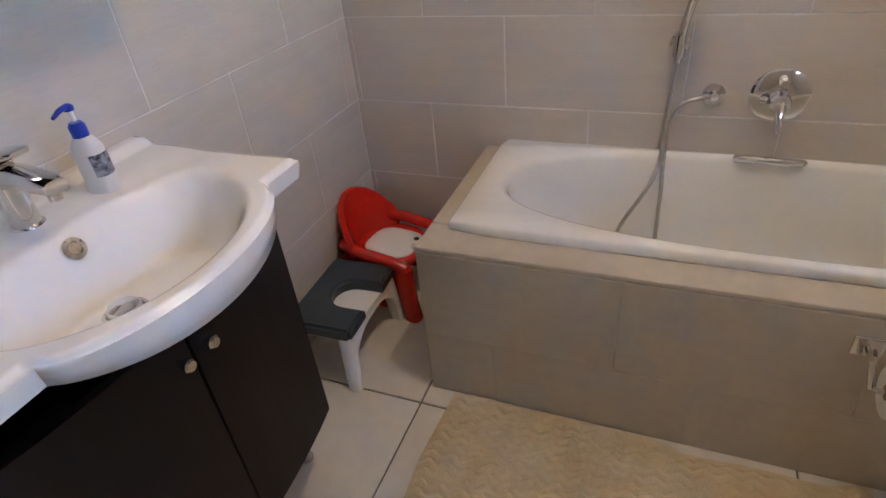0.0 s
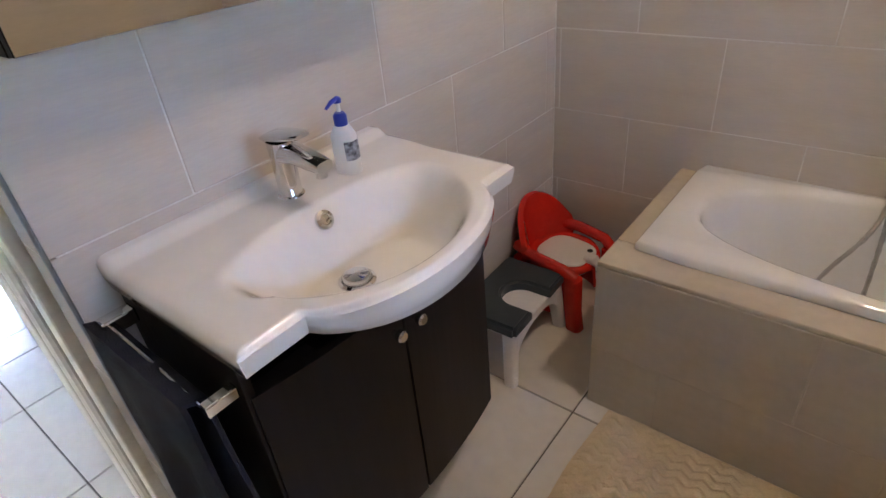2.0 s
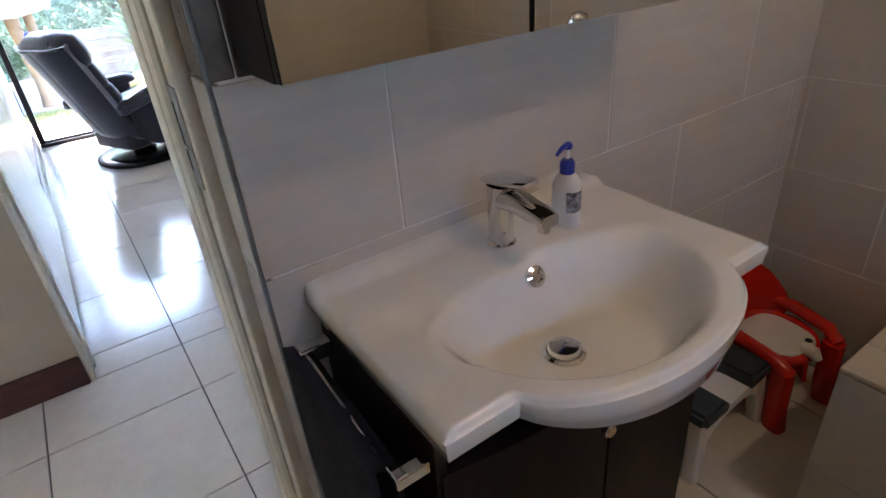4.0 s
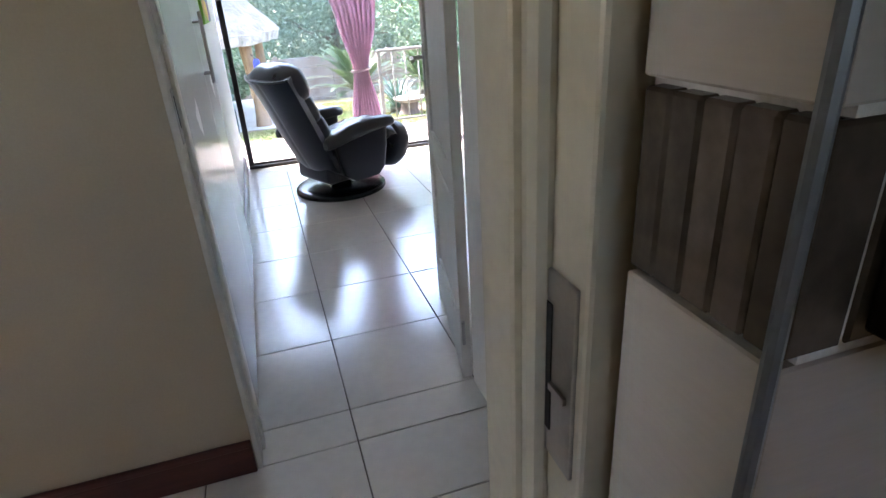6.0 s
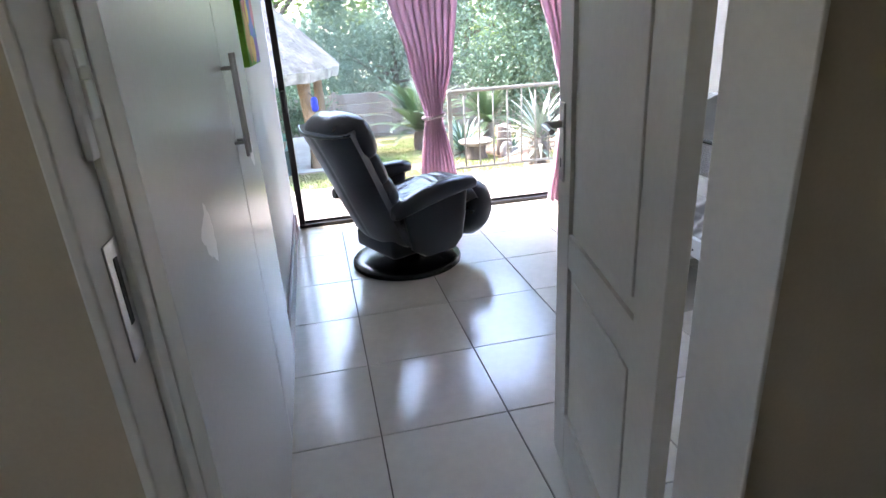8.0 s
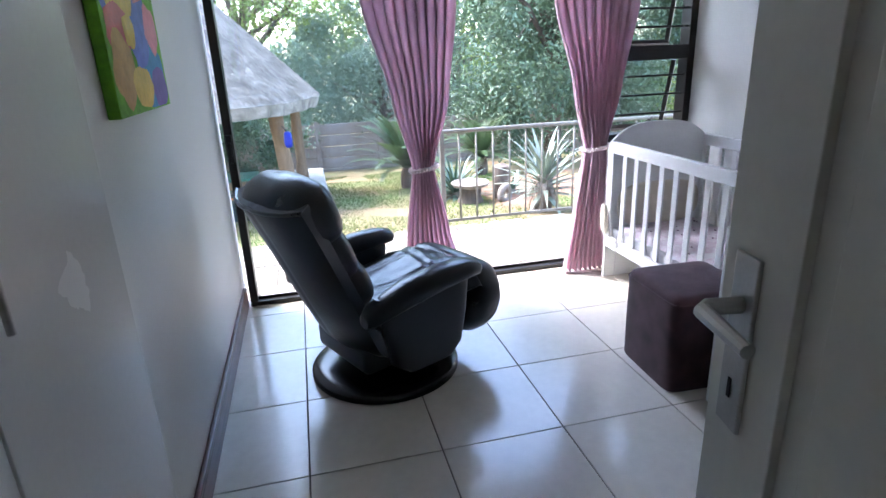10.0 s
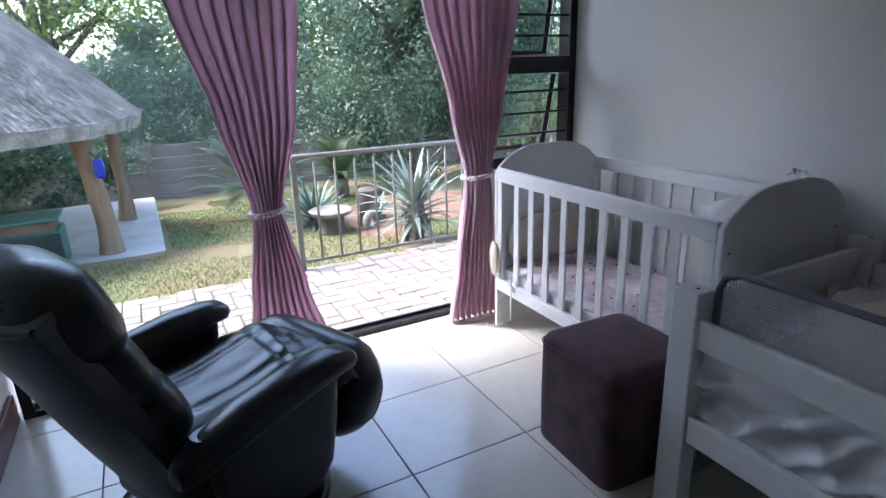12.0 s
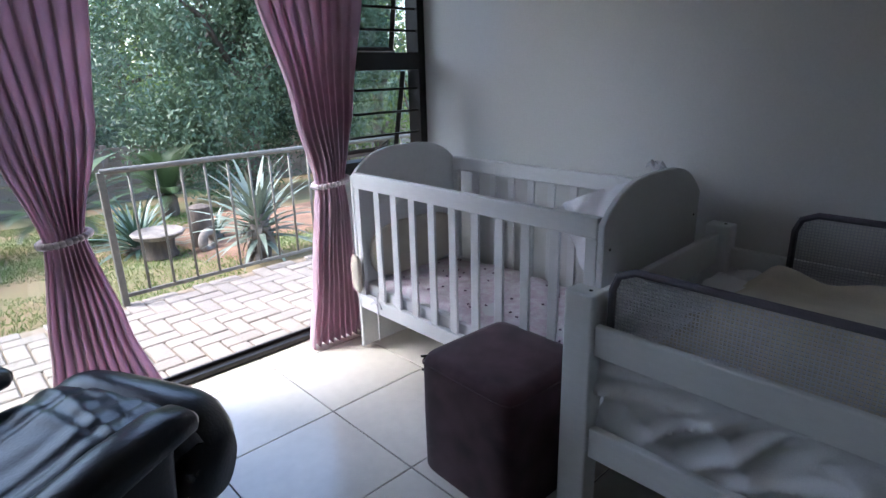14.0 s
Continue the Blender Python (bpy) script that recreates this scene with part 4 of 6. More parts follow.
# ---- bedroom things ----
def recliner():
    c = thing("recliner_chair", (-4.83, 1.45, 0), "black leather swivel recliner with round base", "armchair", rz=26)
    part("base", lathe([(0.345, 0), (0.355, 0.008), (0.355, 0.03), (0.345, 0.042), (0.30, 0.052), (0.08, 0.06)], seg=56), M_BLKWOOD, c, "black lacquered round swivel base", True)
    part("column", lathe([(0.09, 0.05), (0.085, 0.09), (0.10, 0.16)], seg=24), M_BLKWOOD, c, smooth=True)
    part("mechanism", box(-0.22, 0.22, -0.24, 0.2, 0.12, 0.25, 0.03, seg=3), M_BLACK, c, smooth=True)

    # padded shell of the back, curved from below the seat to the top edge
    prof = [(-0.14, 0.165, 0.23), (-0.25, 0.22, 0.265), (-0.325, 0.36, 0.285), (-0.395, 0.52, 0.292), (-0.462, 0.68, 0.292), (-0.525, 0.82, 0.30), (-0.565, 0.905, 0.30)]

    def spline(u, q):
        k = u * (len(prof) - 1)
        i = min(int(k), len(prof) - 2)
        f = k - i
        p0, p1, p2, p3 = (prof[max(0, min(len(prof) - 1, a))][q] for a in (i - 1, i, i + 1, i + 2))
        return 0.5 * (2 * p1 + (p2 - p0) * f + (2 * p0 - 5 * p1 + 4 * p2 - p3) * f * f + (3 * p1 - p0 - 3 * p2 + p3) * f ** 3)

    def shell(u, w):
        s = 2 * w - 1
        x = spline(u, 2) * s
        y = spline(u, 0) + 0.075 * abs(s) ** 2.2
        seam = 0.006 * math.exp(-(s / 0.03) ** 2)
        return (x, y + seam, spline(u, 1) + 0.02 * abs(s) ** 3 * u)
    bm = grid_mesh(30, 30, shell)
    solid(bm, 0.06)
    back = part("back_shell", bm, M_BLACK, c, smooth=True, auto=75)
    part("piping", tube([shell(1.0, k / 20) for k in range(21)], 0.009, seg=8), M_PIPING, back, smooth=True)
    # pillows
    tilt = 23
    part("headrest", cushion(0.29, 0.125, 0.15, pose(0, -0.395, 0.868, tilt - 3), 2.8, wob=0.012), M_BLACK, c, "padded leather headrest", True, 80)
    part("back_cushion", cushion(0.265, 0.105, 0.16, pose(0, -0.32, 0.69, tilt), 2.7, wob=0.014), M_BLACK, c, smooth=True, auto=80)
    part("lumbar_cushion", cushion(0.265, 0.115, 0.13, pose(0, -0.255, 0.54, tilt), 2.6, wob=0.014), M_BLACK, c, smooth=True, auto=80)

    def seat(u, w):
        s = 2 * w - 1
        y = -0.2 + 0.66 * u
        z = 0.465 + 0.03 * smooth01(0.25, 0.7, u) - 0.075 * smooth01(0.82, 1.0, u)
        z -= 0.085 * abs(s) ** 5
        z -= 0.006 * (math.exp(-((s - 0.36) / 0.035) ** 2) + math.exp(-((s + 0.36) / 0.035) ** 2)) * smooth01(0.05, 0.2, u)
        wr = noise.noise(Vector((s * 2.0 + 9 * u * u, y * 16, 2)))
        z += 0.012 * wr * smooth01(0.35, 0.75, u) + 0.006 * noise.noise(Vector((s * 5, y * 7, 8)))
        return (s * (0.295 + 0.02 * u), y + 0.02 * (1 - s * s) * u, z)
    bm = grid_mesh(60, 40, seat)
    solid(bm, 0.12)
    part("seat", bm, M_BLACK, c, "creased black leather seat cushion", True, 75)
    # folded-down leg rest
    rings = []
    for k in range(15):
        x = -0.33 + 0.66 * k / 14
        e = max(0.45, (1 - abs(2 * k / 14 - 1) ** 5) ** 0.5)
        ring = []
        for y, z in squircle(0, 0, 0.136 * e, 0.188 * e, 2.3, 28):
            a = radians(-24)
            ring.append((x, 0.40 + y * math.cos(a) - z * math.sin(a), 0.31 + y * math.sin(a) + z * math.cos(a) + 0.004 * noise.noise(Vector((x * 8, y * 14, z * 14)))))
        rings.append(ring)
    part("leg_rest", loft(rings), M_BLACK, c, "rounded padded leg rest", True, 60)
    for s in (-1, 1):
        # side panel
        rings = []
        for z, y0, y1 in ((0.15, -0.10, 0.14), (0.2, -0.17, 0.2), (0.35, -0.2, 0.235), (0.525, -0.235, 0.255)):
            ring = squircle(s * 0.325, (y0 + y1) / 2, 0.035, (y1 - y0) / 2, 5, 24)
            rings.append([(x, y, z) for x, y in ring])
        part("side_panel", loft(rings), M_BLACK, c, smooth=True, auto=60)
        rings = []
        for y, z, w, h in ((-0.30, 0.455, 0.03, 0.03), (-0.27, 0.465, 0.048, 0.045), (-0.1, 0.51, 0.062, 0.056), (0.08, 0.535, 0.064, 0.052), (0.22, 0.54, 0.062, 0.045), (0.285, 0.535, 0.056, 0.036), (0.305, 0.53, 0.04, 0.02)):
            rings.append([(s * 0.34 + a, y, z + b + 0.003 * noise.noise(Vector((y * 20, a * 20, b * 20)))) for a, b in squircle(0, 0, w, h, 2.6, 24)])
        part("armrest", loft(rings), M_BLACK, c, "padded leather armrest", True, 60)


recliner()


def curtain(yc, tie_z, edges, label, seed):
    """edges: (height, low y, high y) from the rail to the floor."""
    c = thing("curtain", (GX + 0.16, yc, 0), label, "curtain", "curtains at the sliding door")
    zs = [e[0] for e in edges]

    def lim(z, q):
        for (za, *a), (zb, *b) in zip(edges, edges[1:]):
            if za >= z >= zb:
                f = smooth01(0, 1, (za - z) / (za - zb)) * 0.5 + 0.5 * (za - z) / (za - zb)
                return a[q] + (b[q] - a[q]) * f
        return edges[-1][1 + q]

    def f(u, w):
        z = zs[0] + (zs[-1] - zs[0]) * w
        lo, hi = lim(z, 0), lim(z, 1)
        width = hi - lo
        pleats = 9
        ph = u * pleats * 2 * math.pi + 0.9 * noise.noise(Vector((u * 3, z * 0.7, seed)))
        amp = 0.030 * min(1.0, 0.28 / max(width, 0.05)) ** 0.35
        if abs(z - tie_z) < 0.1:
            amp *= 0.55 + 0.45 * abs(z - tie_z) / 0.1
        sq = math.sin(ph)
        sq = math.copysign(abs(sq) ** 0.85, sq)
        x = amp * sq + 0.02 * noise.noise(Vector((u * 5, z * 1.3, seed + 4)))
        x += 0.05 * (4 * u * (1 - u) - 0.5) * smooth01(0.35, 0.1, width)
        y = lo + width * u + 0.012 * math.cos(ph) * (width / 0.4)
        return (x, y - yc, z)
    bm = grid_mesh(220, 90, f)
    solid(bm, 0.003)
    part("cloth", bm, M_CURT, c, smooth=True, auto=85)
    lo, hi = lim(tie_z, 0) - yc, lim(tie_z, 1) - yc
    cy, hw = (lo + hi) / 2, (hi - lo) / 2 + 0.012
    tb = part("tieback", tube([(0.062 * math.cos(a), cy + hw * math.sin(a), tie_z + 0.012 * math.sin(a)) for a in [2 * math.pi * k / 32 for k in range(33)]], 0.006, seg=6), M_BEAD, c, "string of pale pink beads", True)
    bm = bmesh.new()
    bmesh.ops.create_icosphere(bm, subdivisions=2, radius=0.0145)
    bead = mesh_of("bead", bm, M_BEAD, True)
    n = 26
    for k in range(n):
        a = 2 * math.pi * k / n
        ob = new("bead", bead)
        ob.parent = tb
        ob.matrix_basis = pose(0.066 * math.cos(a), cy + (hw + 0.004) * math.sin(a), tie_z + 0.012 * math.sin(a))


curtain(1.87, 0.80, ((2.22, 1.30, 2.11), (1.7, 1.55, 2.075), (1.2, 1.69, 2.02), (0.80, 1.795, 1.925), (0.4, 1.735, 2.0), (0.012, 1.675, 2.10)), "dusty pink pleated curtain gathered by a bead tie", 3)
curtain(2.99, 0.84, ((2.22, 2.44, 3.25), (1.7, 2.675, 3.225), (1.2, 2.82, 3.14), (0.84, 2.915, 3.065), (0.4, 2.85, 3.09), (0.012, 2.79, 3.12)), "dusty pink pleated curtain gathered beside the cot", 8)
rod = thing("curtain_rail", (GX + 0.16, 0.8, 2.24), "dark metal curtain rail above the sliding door", "curtain rail")
part("rod", tube([(0, 0, 0), (0, 2.8, 0)], 0.012), M_BRONZE, rod)
for y in (0.1, 1.4, 2.7):
    part("bracket", box(-0.062, 0.0, y - 0.01, y + 0.01, -0.02, 0.02, 0.003), M_BRONZE, rod)
    part("wall_plate", box(-0.066, -0.06, y - 0.02, y + 0.02, -0.04, 0.04, 0.002), M_BRONZE, rod)


def arch_board(w, z0, zs, zt, t, bm=None):
    """A board with an arched top, across y from 0 to w, t thick in x."""
    bm = bm or bmesh.new()
    pts = [(0, z0), (w, z0), (w, zs)]
    for k in range(1, 24):
        a = k / 24
        s = 2 * a - 1
        pts.append((w * (1 - a), zs + (zt - zs) * (1 - abs(s) ** 3.2)))
    pts.append((0, zs))
    vs = [bm.verts.new((0, y, z)) for y, z in pts]
    f = bm.faces.new(vs)
    up = bmesh.ops.extrude_face_region(bm, geom=[f])
    for v in [g for g in up["geom"] if isinstance(g, bmesh.types.BMVert)]:
        v.co.x += t
    bmesh.ops.recalc_face_normals(bm, faces=bm.faces)
    es = [e for e in bm.edges if abs(e.verts[0].co.x - e.verts[1].co.x) < 1e-5]
    bmesh.ops.bevel(bm, geom=es, offset=0.003, segments=2, affect="EDGES")
    return bm


def cot():
    X0, X1, Y0, Y1 = -5.50, -4.165, 2.985, 3.665
    c = thing("baby_cot", (X0, Y0, 0), "white painted wooden baby cot with slatted sides", "cot")
    W, D = X1 - X0, Y1 - Y0
    for x in (0.0, W - 0.022):
        b = part("end_board", arch_board(D, 0.02 if x == 0 else 0.02, 0.885, 1.005, 0.022), M_CRIB, c, "arched white end board")
        for o in b.data.vertices:
            o.co.x += x
        # cut-out between the feet
        for y in (0.04, D - 0.04):
            for z in (0.3, 0.8):
                part("screw_cap", lathe([(0.005, 0), (0.004, 0.002)], seg=10, m=pose((x + 0.022) if x else x, y, z, 0, 90 if x else -90, 0)), M_DARK, b)
    for y in (0.0, D - 0.03):
        part("top_rail", box(0.023, W - 0.023, y, y + 0.028, 0.835, 0.905, 0.005), M_CRIB, c)
        part("bottom_rail", box(0.023, W - 0.023, y, y + 0.028, 0.235, 0.305, 0.005), M_CRIB, c)
        part("side_post", box(0.024, 0.062, y + 0.002, y + 0.026, 0.305, 0.835, 0.003), M_CRIB, c)
        part("side_post", box(W - 0.066, W - 0.024, y + 0.002, y + 0.026, 0.305, 0.835, 0.003), M_CRIB, c)
        n = 9
        for k in range(n):
            x = 0.062 + (W - 0.128) * (k + 1) / (n + 1)
            part("slat", box(x - 0.02, x + 0.02, y + 0.008, y + 0.020, 0.304, 0.836, 0.003), M_CRIB, c)
    part("bed_base", box(0.024, W - 0.024, 0.03, D - 0.032, 0.26, 0.285, 0.002), M_CRIB, c)

    def quilt(u, w):
        x, y = 0.03 + (W - 0.06) * u, 0.034 + (D - 0.07) * w
        z = 0.375 + 0.025 * noise.noise(Vector((x * 5, y * 6, 2))) + 0.012 * noise.noise(Vector((x * 14, y * 14, 5)))
        e = min(u * (W - 0.06), (1 - u) * (W - 0.06), w * (D - 0.07), (1 - w) * (D - 0.07))
        return (x, y, z - 0.03 * smooth01(0.05, 0.0, e))
    q = thing("cot_mattress", (X0, Y0, 0), "cot mattress with crumpled white printed sheet", "mattress")
    part("mattress", box(0.028, W - 0.028, 0.032, D - 0.034, 0.286, 0.36, 0.015), M_SHEET, q)
    bm = grid_mesh(70, 40, quilt)
    solid(bm, 0.008)
    part("sheet", bm, M_PRINT, q, "white sheet with small pink and grey print", True, 80)
    random.seed(4)
    bm = bmesh.new()
    for k in range(60):
        u, w = random.uniform(0.06, 0.95), random.uniform(0.08, 0.92)
        x, y, z = quilt(u, w)
        a = random.uniform(0, 3.14)
        bmesh.ops.create_cube(bm, size=1, matrix=pose(x, y, z + 0.006, 0, 0, math.degrees(a)) @ Matrix.Diagonal((0.011, 0.006, 0.005, 1)))
    tagged(part("print", bm, mat("print_mark", (0.16, 0.11, 0.16), 0.8, per=0.6), q, "small dark printed marks"), kind="stuff")
    # bumper tied at the window end, drooping out between the slats
    b = thing("cot_bumper", (X0, Y0, 0.3), "cream padded cot bumper tied to the slats", "cot bumper")
    part("end_pad", cushion(0.028, D / 2 - 0.05, 0.14, pose(0.055, D / 2, 0.2), 3), M_CREAMCLOTH, b, smooth=True)
    part("corner_flap", cushion(0.035, 0.016, 0.10, pose(0.035, -0.022, 0.12, 6, 8), 3, wob=0.02), M_CREAMCLOTH, b, smooth=True)
    part("tie", tube([(0.17, -0.006, 0.05), (0.175, -0.014, 0.0), (0.182, -0.016, -0.09), (0.176, -0.014, -0.19)], [0.006, 0.004, 0.005, 0.003], seg=6), M_SHEET, b)
    part("bow", tube([(0.13, -0.016, -0.01), (0.16, -0.018, 0.012), (0.175, -0.016, -0.005), (0.19, -0.018, 0.01), (0.205, -0.016, -0.02)], 0.006, seg=6), M_SHEET, b)
    # cloth knotted to the rear rail, hanging as a sling
    s = thing("cloth_sling", (X1 - 0.22, Y1 - 0.02, 0.9), "thin white cloth knotted to the cot's rail", "cloth")

    def sling(u, w):
        x = -0.36 + 0.47 * u
        top = 0.035 - 0.17 * (1 - u) ** 1.3 if u < 0.85 else 0.02
        dep = 0.42 * smooth01(-0.1, 0.55, u) * (1 - 0.25 * u)
        y = -0.02 - 0.16 * w * (0.5 + 0.5 * u) + 0.018 * math.sin(u * 17 + w * 4)
        return (x, y, top - dep * w + 0.01 * noise.noise(Vector((u * 8, w * 8, 1))))
    bm = grid_mesh(40, 24, sling)
    solid(bm, 0.003)
    part("cloth", bm, M_SHEET, s, smooth=True, auto=80)
    bm = cushion(0.024, 0.022, 0.03, pose(0.06, -0.02, 0.03), 2.2, wob=0.01)
    for a, l in ((0.3, 0.05), (1.4, 0.06), (2.5, 0.055)):
        tube([(0.06, -0.02, 0.05), (0.06 + 0.5 * l * math.cos(a), -0.03, 0.05 + 0.6 * l), (0.06 + l * math.cos(a), -0.025, 0.045 + 0.5 * l * math.sin(a))], [0.014, 0.012, 0.004], bm, 8)
    part("knot", bm, M_SHEET, s, smooth=True)
    cb = tube([(X0 + 0.30, 3.12, 0.012), (X0 + 0.36, 3.2, 0.012), (X0 + 0.46, 3.17, 0.012), (X0 + 0.48, 3.08, 0.012), (X0 + 0.40, 3.04, 0.012)], 0.006, seg=8)
    whole("cable", cb, M_RUBBER, "black cable lying under the cot", "cable", smooth=True)


cot()


def ottoman():
    o = thing("ottoman", (-4.40, 2.805, 0), "dark plum suede cube ottoman", "ottoman", rz=-2)
    rings = []
    for z, k in ((0.0, 0.985), (0.01, 1.0), (0.2, 1.006), (0.40, 1.0), (0.42, 0.985), (0.437, 0.94), (0.446, 0.8), (0.45, 0.4), (0.452, 0.05)):
        rings.append([(x * k, y * k, z) for x, y in squircle(0, 0, 0.208, 0.208, 9, 48)])
    part("cushion", loft(rings), M_OTTO, o, smooth=True, auto=60)
    part("seam", tube([(x, y, 0.412) for x, y in squircle(0, 0, 0.210, 0.210, 9, 48)] + [(0.21, 0, 0.412)], 0.003, seg=6), M_OTTO, o)


ottoman()


def bed():
    X0, Y0, L, D = -4.115, 2.712, 1.95, 0.98
    b = thing("child_bed", (X0, Y0, 0), "white painted wooden child's bed with side rail", "bed")
    for x in (0, L - 0.09):
        for y in (0, D - 0.07):
            part("post", box(x, x + 0.09, y, y + 0.07, 0, 0.775, 0.007, seg=3), M_CRIB, b)
            part("screw_cap", lathe([(0.006, 0.775), (0.005, 0.7765)], (x + 0.06, y + 0.035, 0), 10), M_DARK, b)
    for y in (0.012, D - 0.045):
        part("upper_rail", box(0.091, L - 0.091, y, y + 0.025, 0.60, 0.69, 0.005), M_CRIB, b)
        part("side_rail", box(0.091, L - 0.091, y, y + 0.028, 0.28, 0.375, 0.005), M_CRIB, b)
    for x in (0.03, L - 0.06):
        part("end_rail", box(x, x + 0.026, 0.071, D - 0.071, 0.63, 0.745, 0.005), M_CRIB, b)
        part("end_rail", box(x, x + 0.026, 0.071, D - 0.071, 0.28, 0.375, 0.005), M_CRIB, b)
    for x in (0.45, 0.95, 1.45):
        part("bolt_cap", lathe([(0.006, 0), (0.005, 0.002)], seg=10, m=pose(x, 0.0115, 0.318, 90)), M_DARK, b)
    part("slat_base", box(0.06, L - 0.06, 0.042, D - 0.047, 0.33, 0.35, 0.002), M_CRIB, b)
    m = thing("bed_mattress", (X0, Y0, 0.35), "mattress in a crumpled white fitted sheet", "mattress")

    def side(u, w):
        # front face and top, in one sheet
        x = 0.096 + (L - 0.19) * u
        s = w * 1.2
        wr = 0.10 * abs(noise.noise(Vector((x * 4.5 + s * 5, s * 4.0, 3)))) ** 0.8 + 0.075 * abs(noise.noise(Vector((x * 9 - s * 10, s * 6, 6)))) ** 0.7 - 0.03
        if s < 0.235:
            return (x, 0.047 - 0.018 * math.sin(math.pi * s / 0.235) + wr * math.sin(math.pi * min(1, s / 0.235)), 0.002 + s)
        t = s - 0.235
        top = 0.235 + 0.5 * wr * smooth01(0, 0.1, t) + 0.01 * smooth01(0, 0.12, t)
        return (x, min(0.047 + t, D - 0.05), top)
    bm = grid_mesh(200, 130, side)
    solid(bm, 0.006)
    part("sheet", bm, M_SHEET, m, "white crumpled fitted sheet", True, 80)
    part("core", box(0.11, L - 0.11, 0.13, D - 0.06, 0.0, 0.2, 0.03), M_SHEET, m)
    q = thing("duvet", (X0, Y0, 0.58), "cream crumpled duvet on the child's bed", "duvet")

    def quilt(u, w):
        x, y = 0.16 + (L - 0.3) * u, 0.12 + (D - 0.2) * w
        e = min(u * 1.6, (1 - u) * 1.6, w * 0.76, (1 - w) * 0.76)
        z = 0.02 + 0.115 * smooth01(0, 0.16, e) + 0.05 * noise.noise(Vector((x * 3, y * 4, 1))) * smooth01(0, 0.1, e) + 0.02 * noise.noise(Vector((x * 8, y * 9, 4)))
        return (x, y, z)
    bm = grid_mesh(70, 40, quilt)
    solid(bm, 0.02)
    part("cover", bm, M_CREAMCLOTH, q, smooth=True, auto=80)
    part("piped_hem", tube([quilt(0.0, k / 30) for k in range(31)], 0.006, seg=6), M_CREAMCLOTH, q, smooth=True)
    # mesh safety rails
    for y, x0, x1, zt, nm in ((0.06, 0.11, 1.5, 0.845, "near"), (D - 0.09, 0.30, 1.6, 0.865, "far")):
        g = thing("bed_guard", (X0, Y0, 0), "grey mesh bed guard with dark piped edge", "bed guard", "mesh bed guards")
        pts = [(x0, y, 0.585), (x0, y, zt - 0.06), (x0 + 0.015, y, zt - 0.02), (x0 + 0.06, y, zt), (x1 - 0.06, y, zt), (x1, y, zt - 0.06), (x1, y, 0.585)]
        part("tube_frame", tube(pts, 0.011, seg=8), M_MESHG, g, smooth=True)
        bm = bmesh.new()
        # woven net: fine crossing threads
        nx, nz = int((x1 - x0) / 0.0095), int((zt - 0.6) / 0.0095)
        for k in range(1, nx):
            xx = x0 + (x1 - x0) * k / nx
            box(xx - 0.0011, xx + 0.0011, y - 0.001, y + 0.001, 0.59, zt - 0.008, bm=bm)
        for k in range(nz):
            zz = 0.595 + (zt - 0.6) * k / nz
            box(x0, x1, y - 0.0015, y + 0.0015, zz - 0.0011, zz + 0.0011, bm=bm)
        part("net", bm, mat("pale_grey_net", (0.58, 0.58, 0.62), 0.8, var=0.05), g, "pale grey net")


bed()


def painting():
    p = thing("canvas_painting", (-3.965, LY + 0.002, 1.31), "colourful canvas with green edge on white wall", "painting")
    W, H, T = 0.60, 0.44, 0.032
    part("canvas", box(-W, 0, 0, T, 0, H, 0.003), M_GREEN, p, "canvas with bright green edge")
    cols = [((0.10, 0.16, 0.62), "blue"), ((0.72, 0.48, 0.05), "yellow"), ((0.60, 0.10, 0.08), "red"), ((0.70, 0.22, 0.30), "pink"), ((0.02, 0.22, 0.50), "sky"), ((0.55, 0.30, 0.06), "ochre"), ((0.16, 0.08, 0.40), "violet")]
    random.seed(11)
    spots = [(0, 0.14, 0.30, 0.13, 0.11), (4, 0.22, 0.10, 0.09, 0.10), (6, 0.26, 0.06, 0.06, 0.06), (1, 0.09, 0.32, 0.07, 0.09), (2, 0.07, 0.22, 0.06, 0.07), (5, 0.06, 0.12, 0.055, 0.09), (1, 0.15, 0.07, 0.06, 0.06), (3, 0.26, 0.24, 0.045, 0.07), (0, 0.17, 0.18, 0.05, 0.06), (3, 0.20, 0.36, 0.05, 0.05), (1, 0.12, 0.22, 0.03, 0.05)]
    for i, (ci, x, z, rx, rz) in enumerate(spots):
        bm = bmesh.new()
        vs = []
        for k in range(20):
            a = 2 * math.pi * k / 20
            r = 1 + 0.3 * noise.noise(Vector((math.cos(a) * 1.5, math.sin(a) * 1.5, i * 3)))
            vs.append(bm.verts.new((-min(W - 0.005, max(0.005, 1.88 * (x + rx * r * math.cos(a)))), T + 0.0006 + i * 0.00025, min(H - 0.005, max(0.005, z + rz * r * math.sin(a))))))
        bm.faces.new(vs)
        part("paint_shape", bm, mat("paint_" + cols[ci][1], cols[ci][0], 0.5, var=0.1, scale=18, bump=0.1), p)


painting()


# ---- garden ----
def ground(x):
    return -0.12 - 0.11 * max(0.0, min(10.0, -7.25 - x))


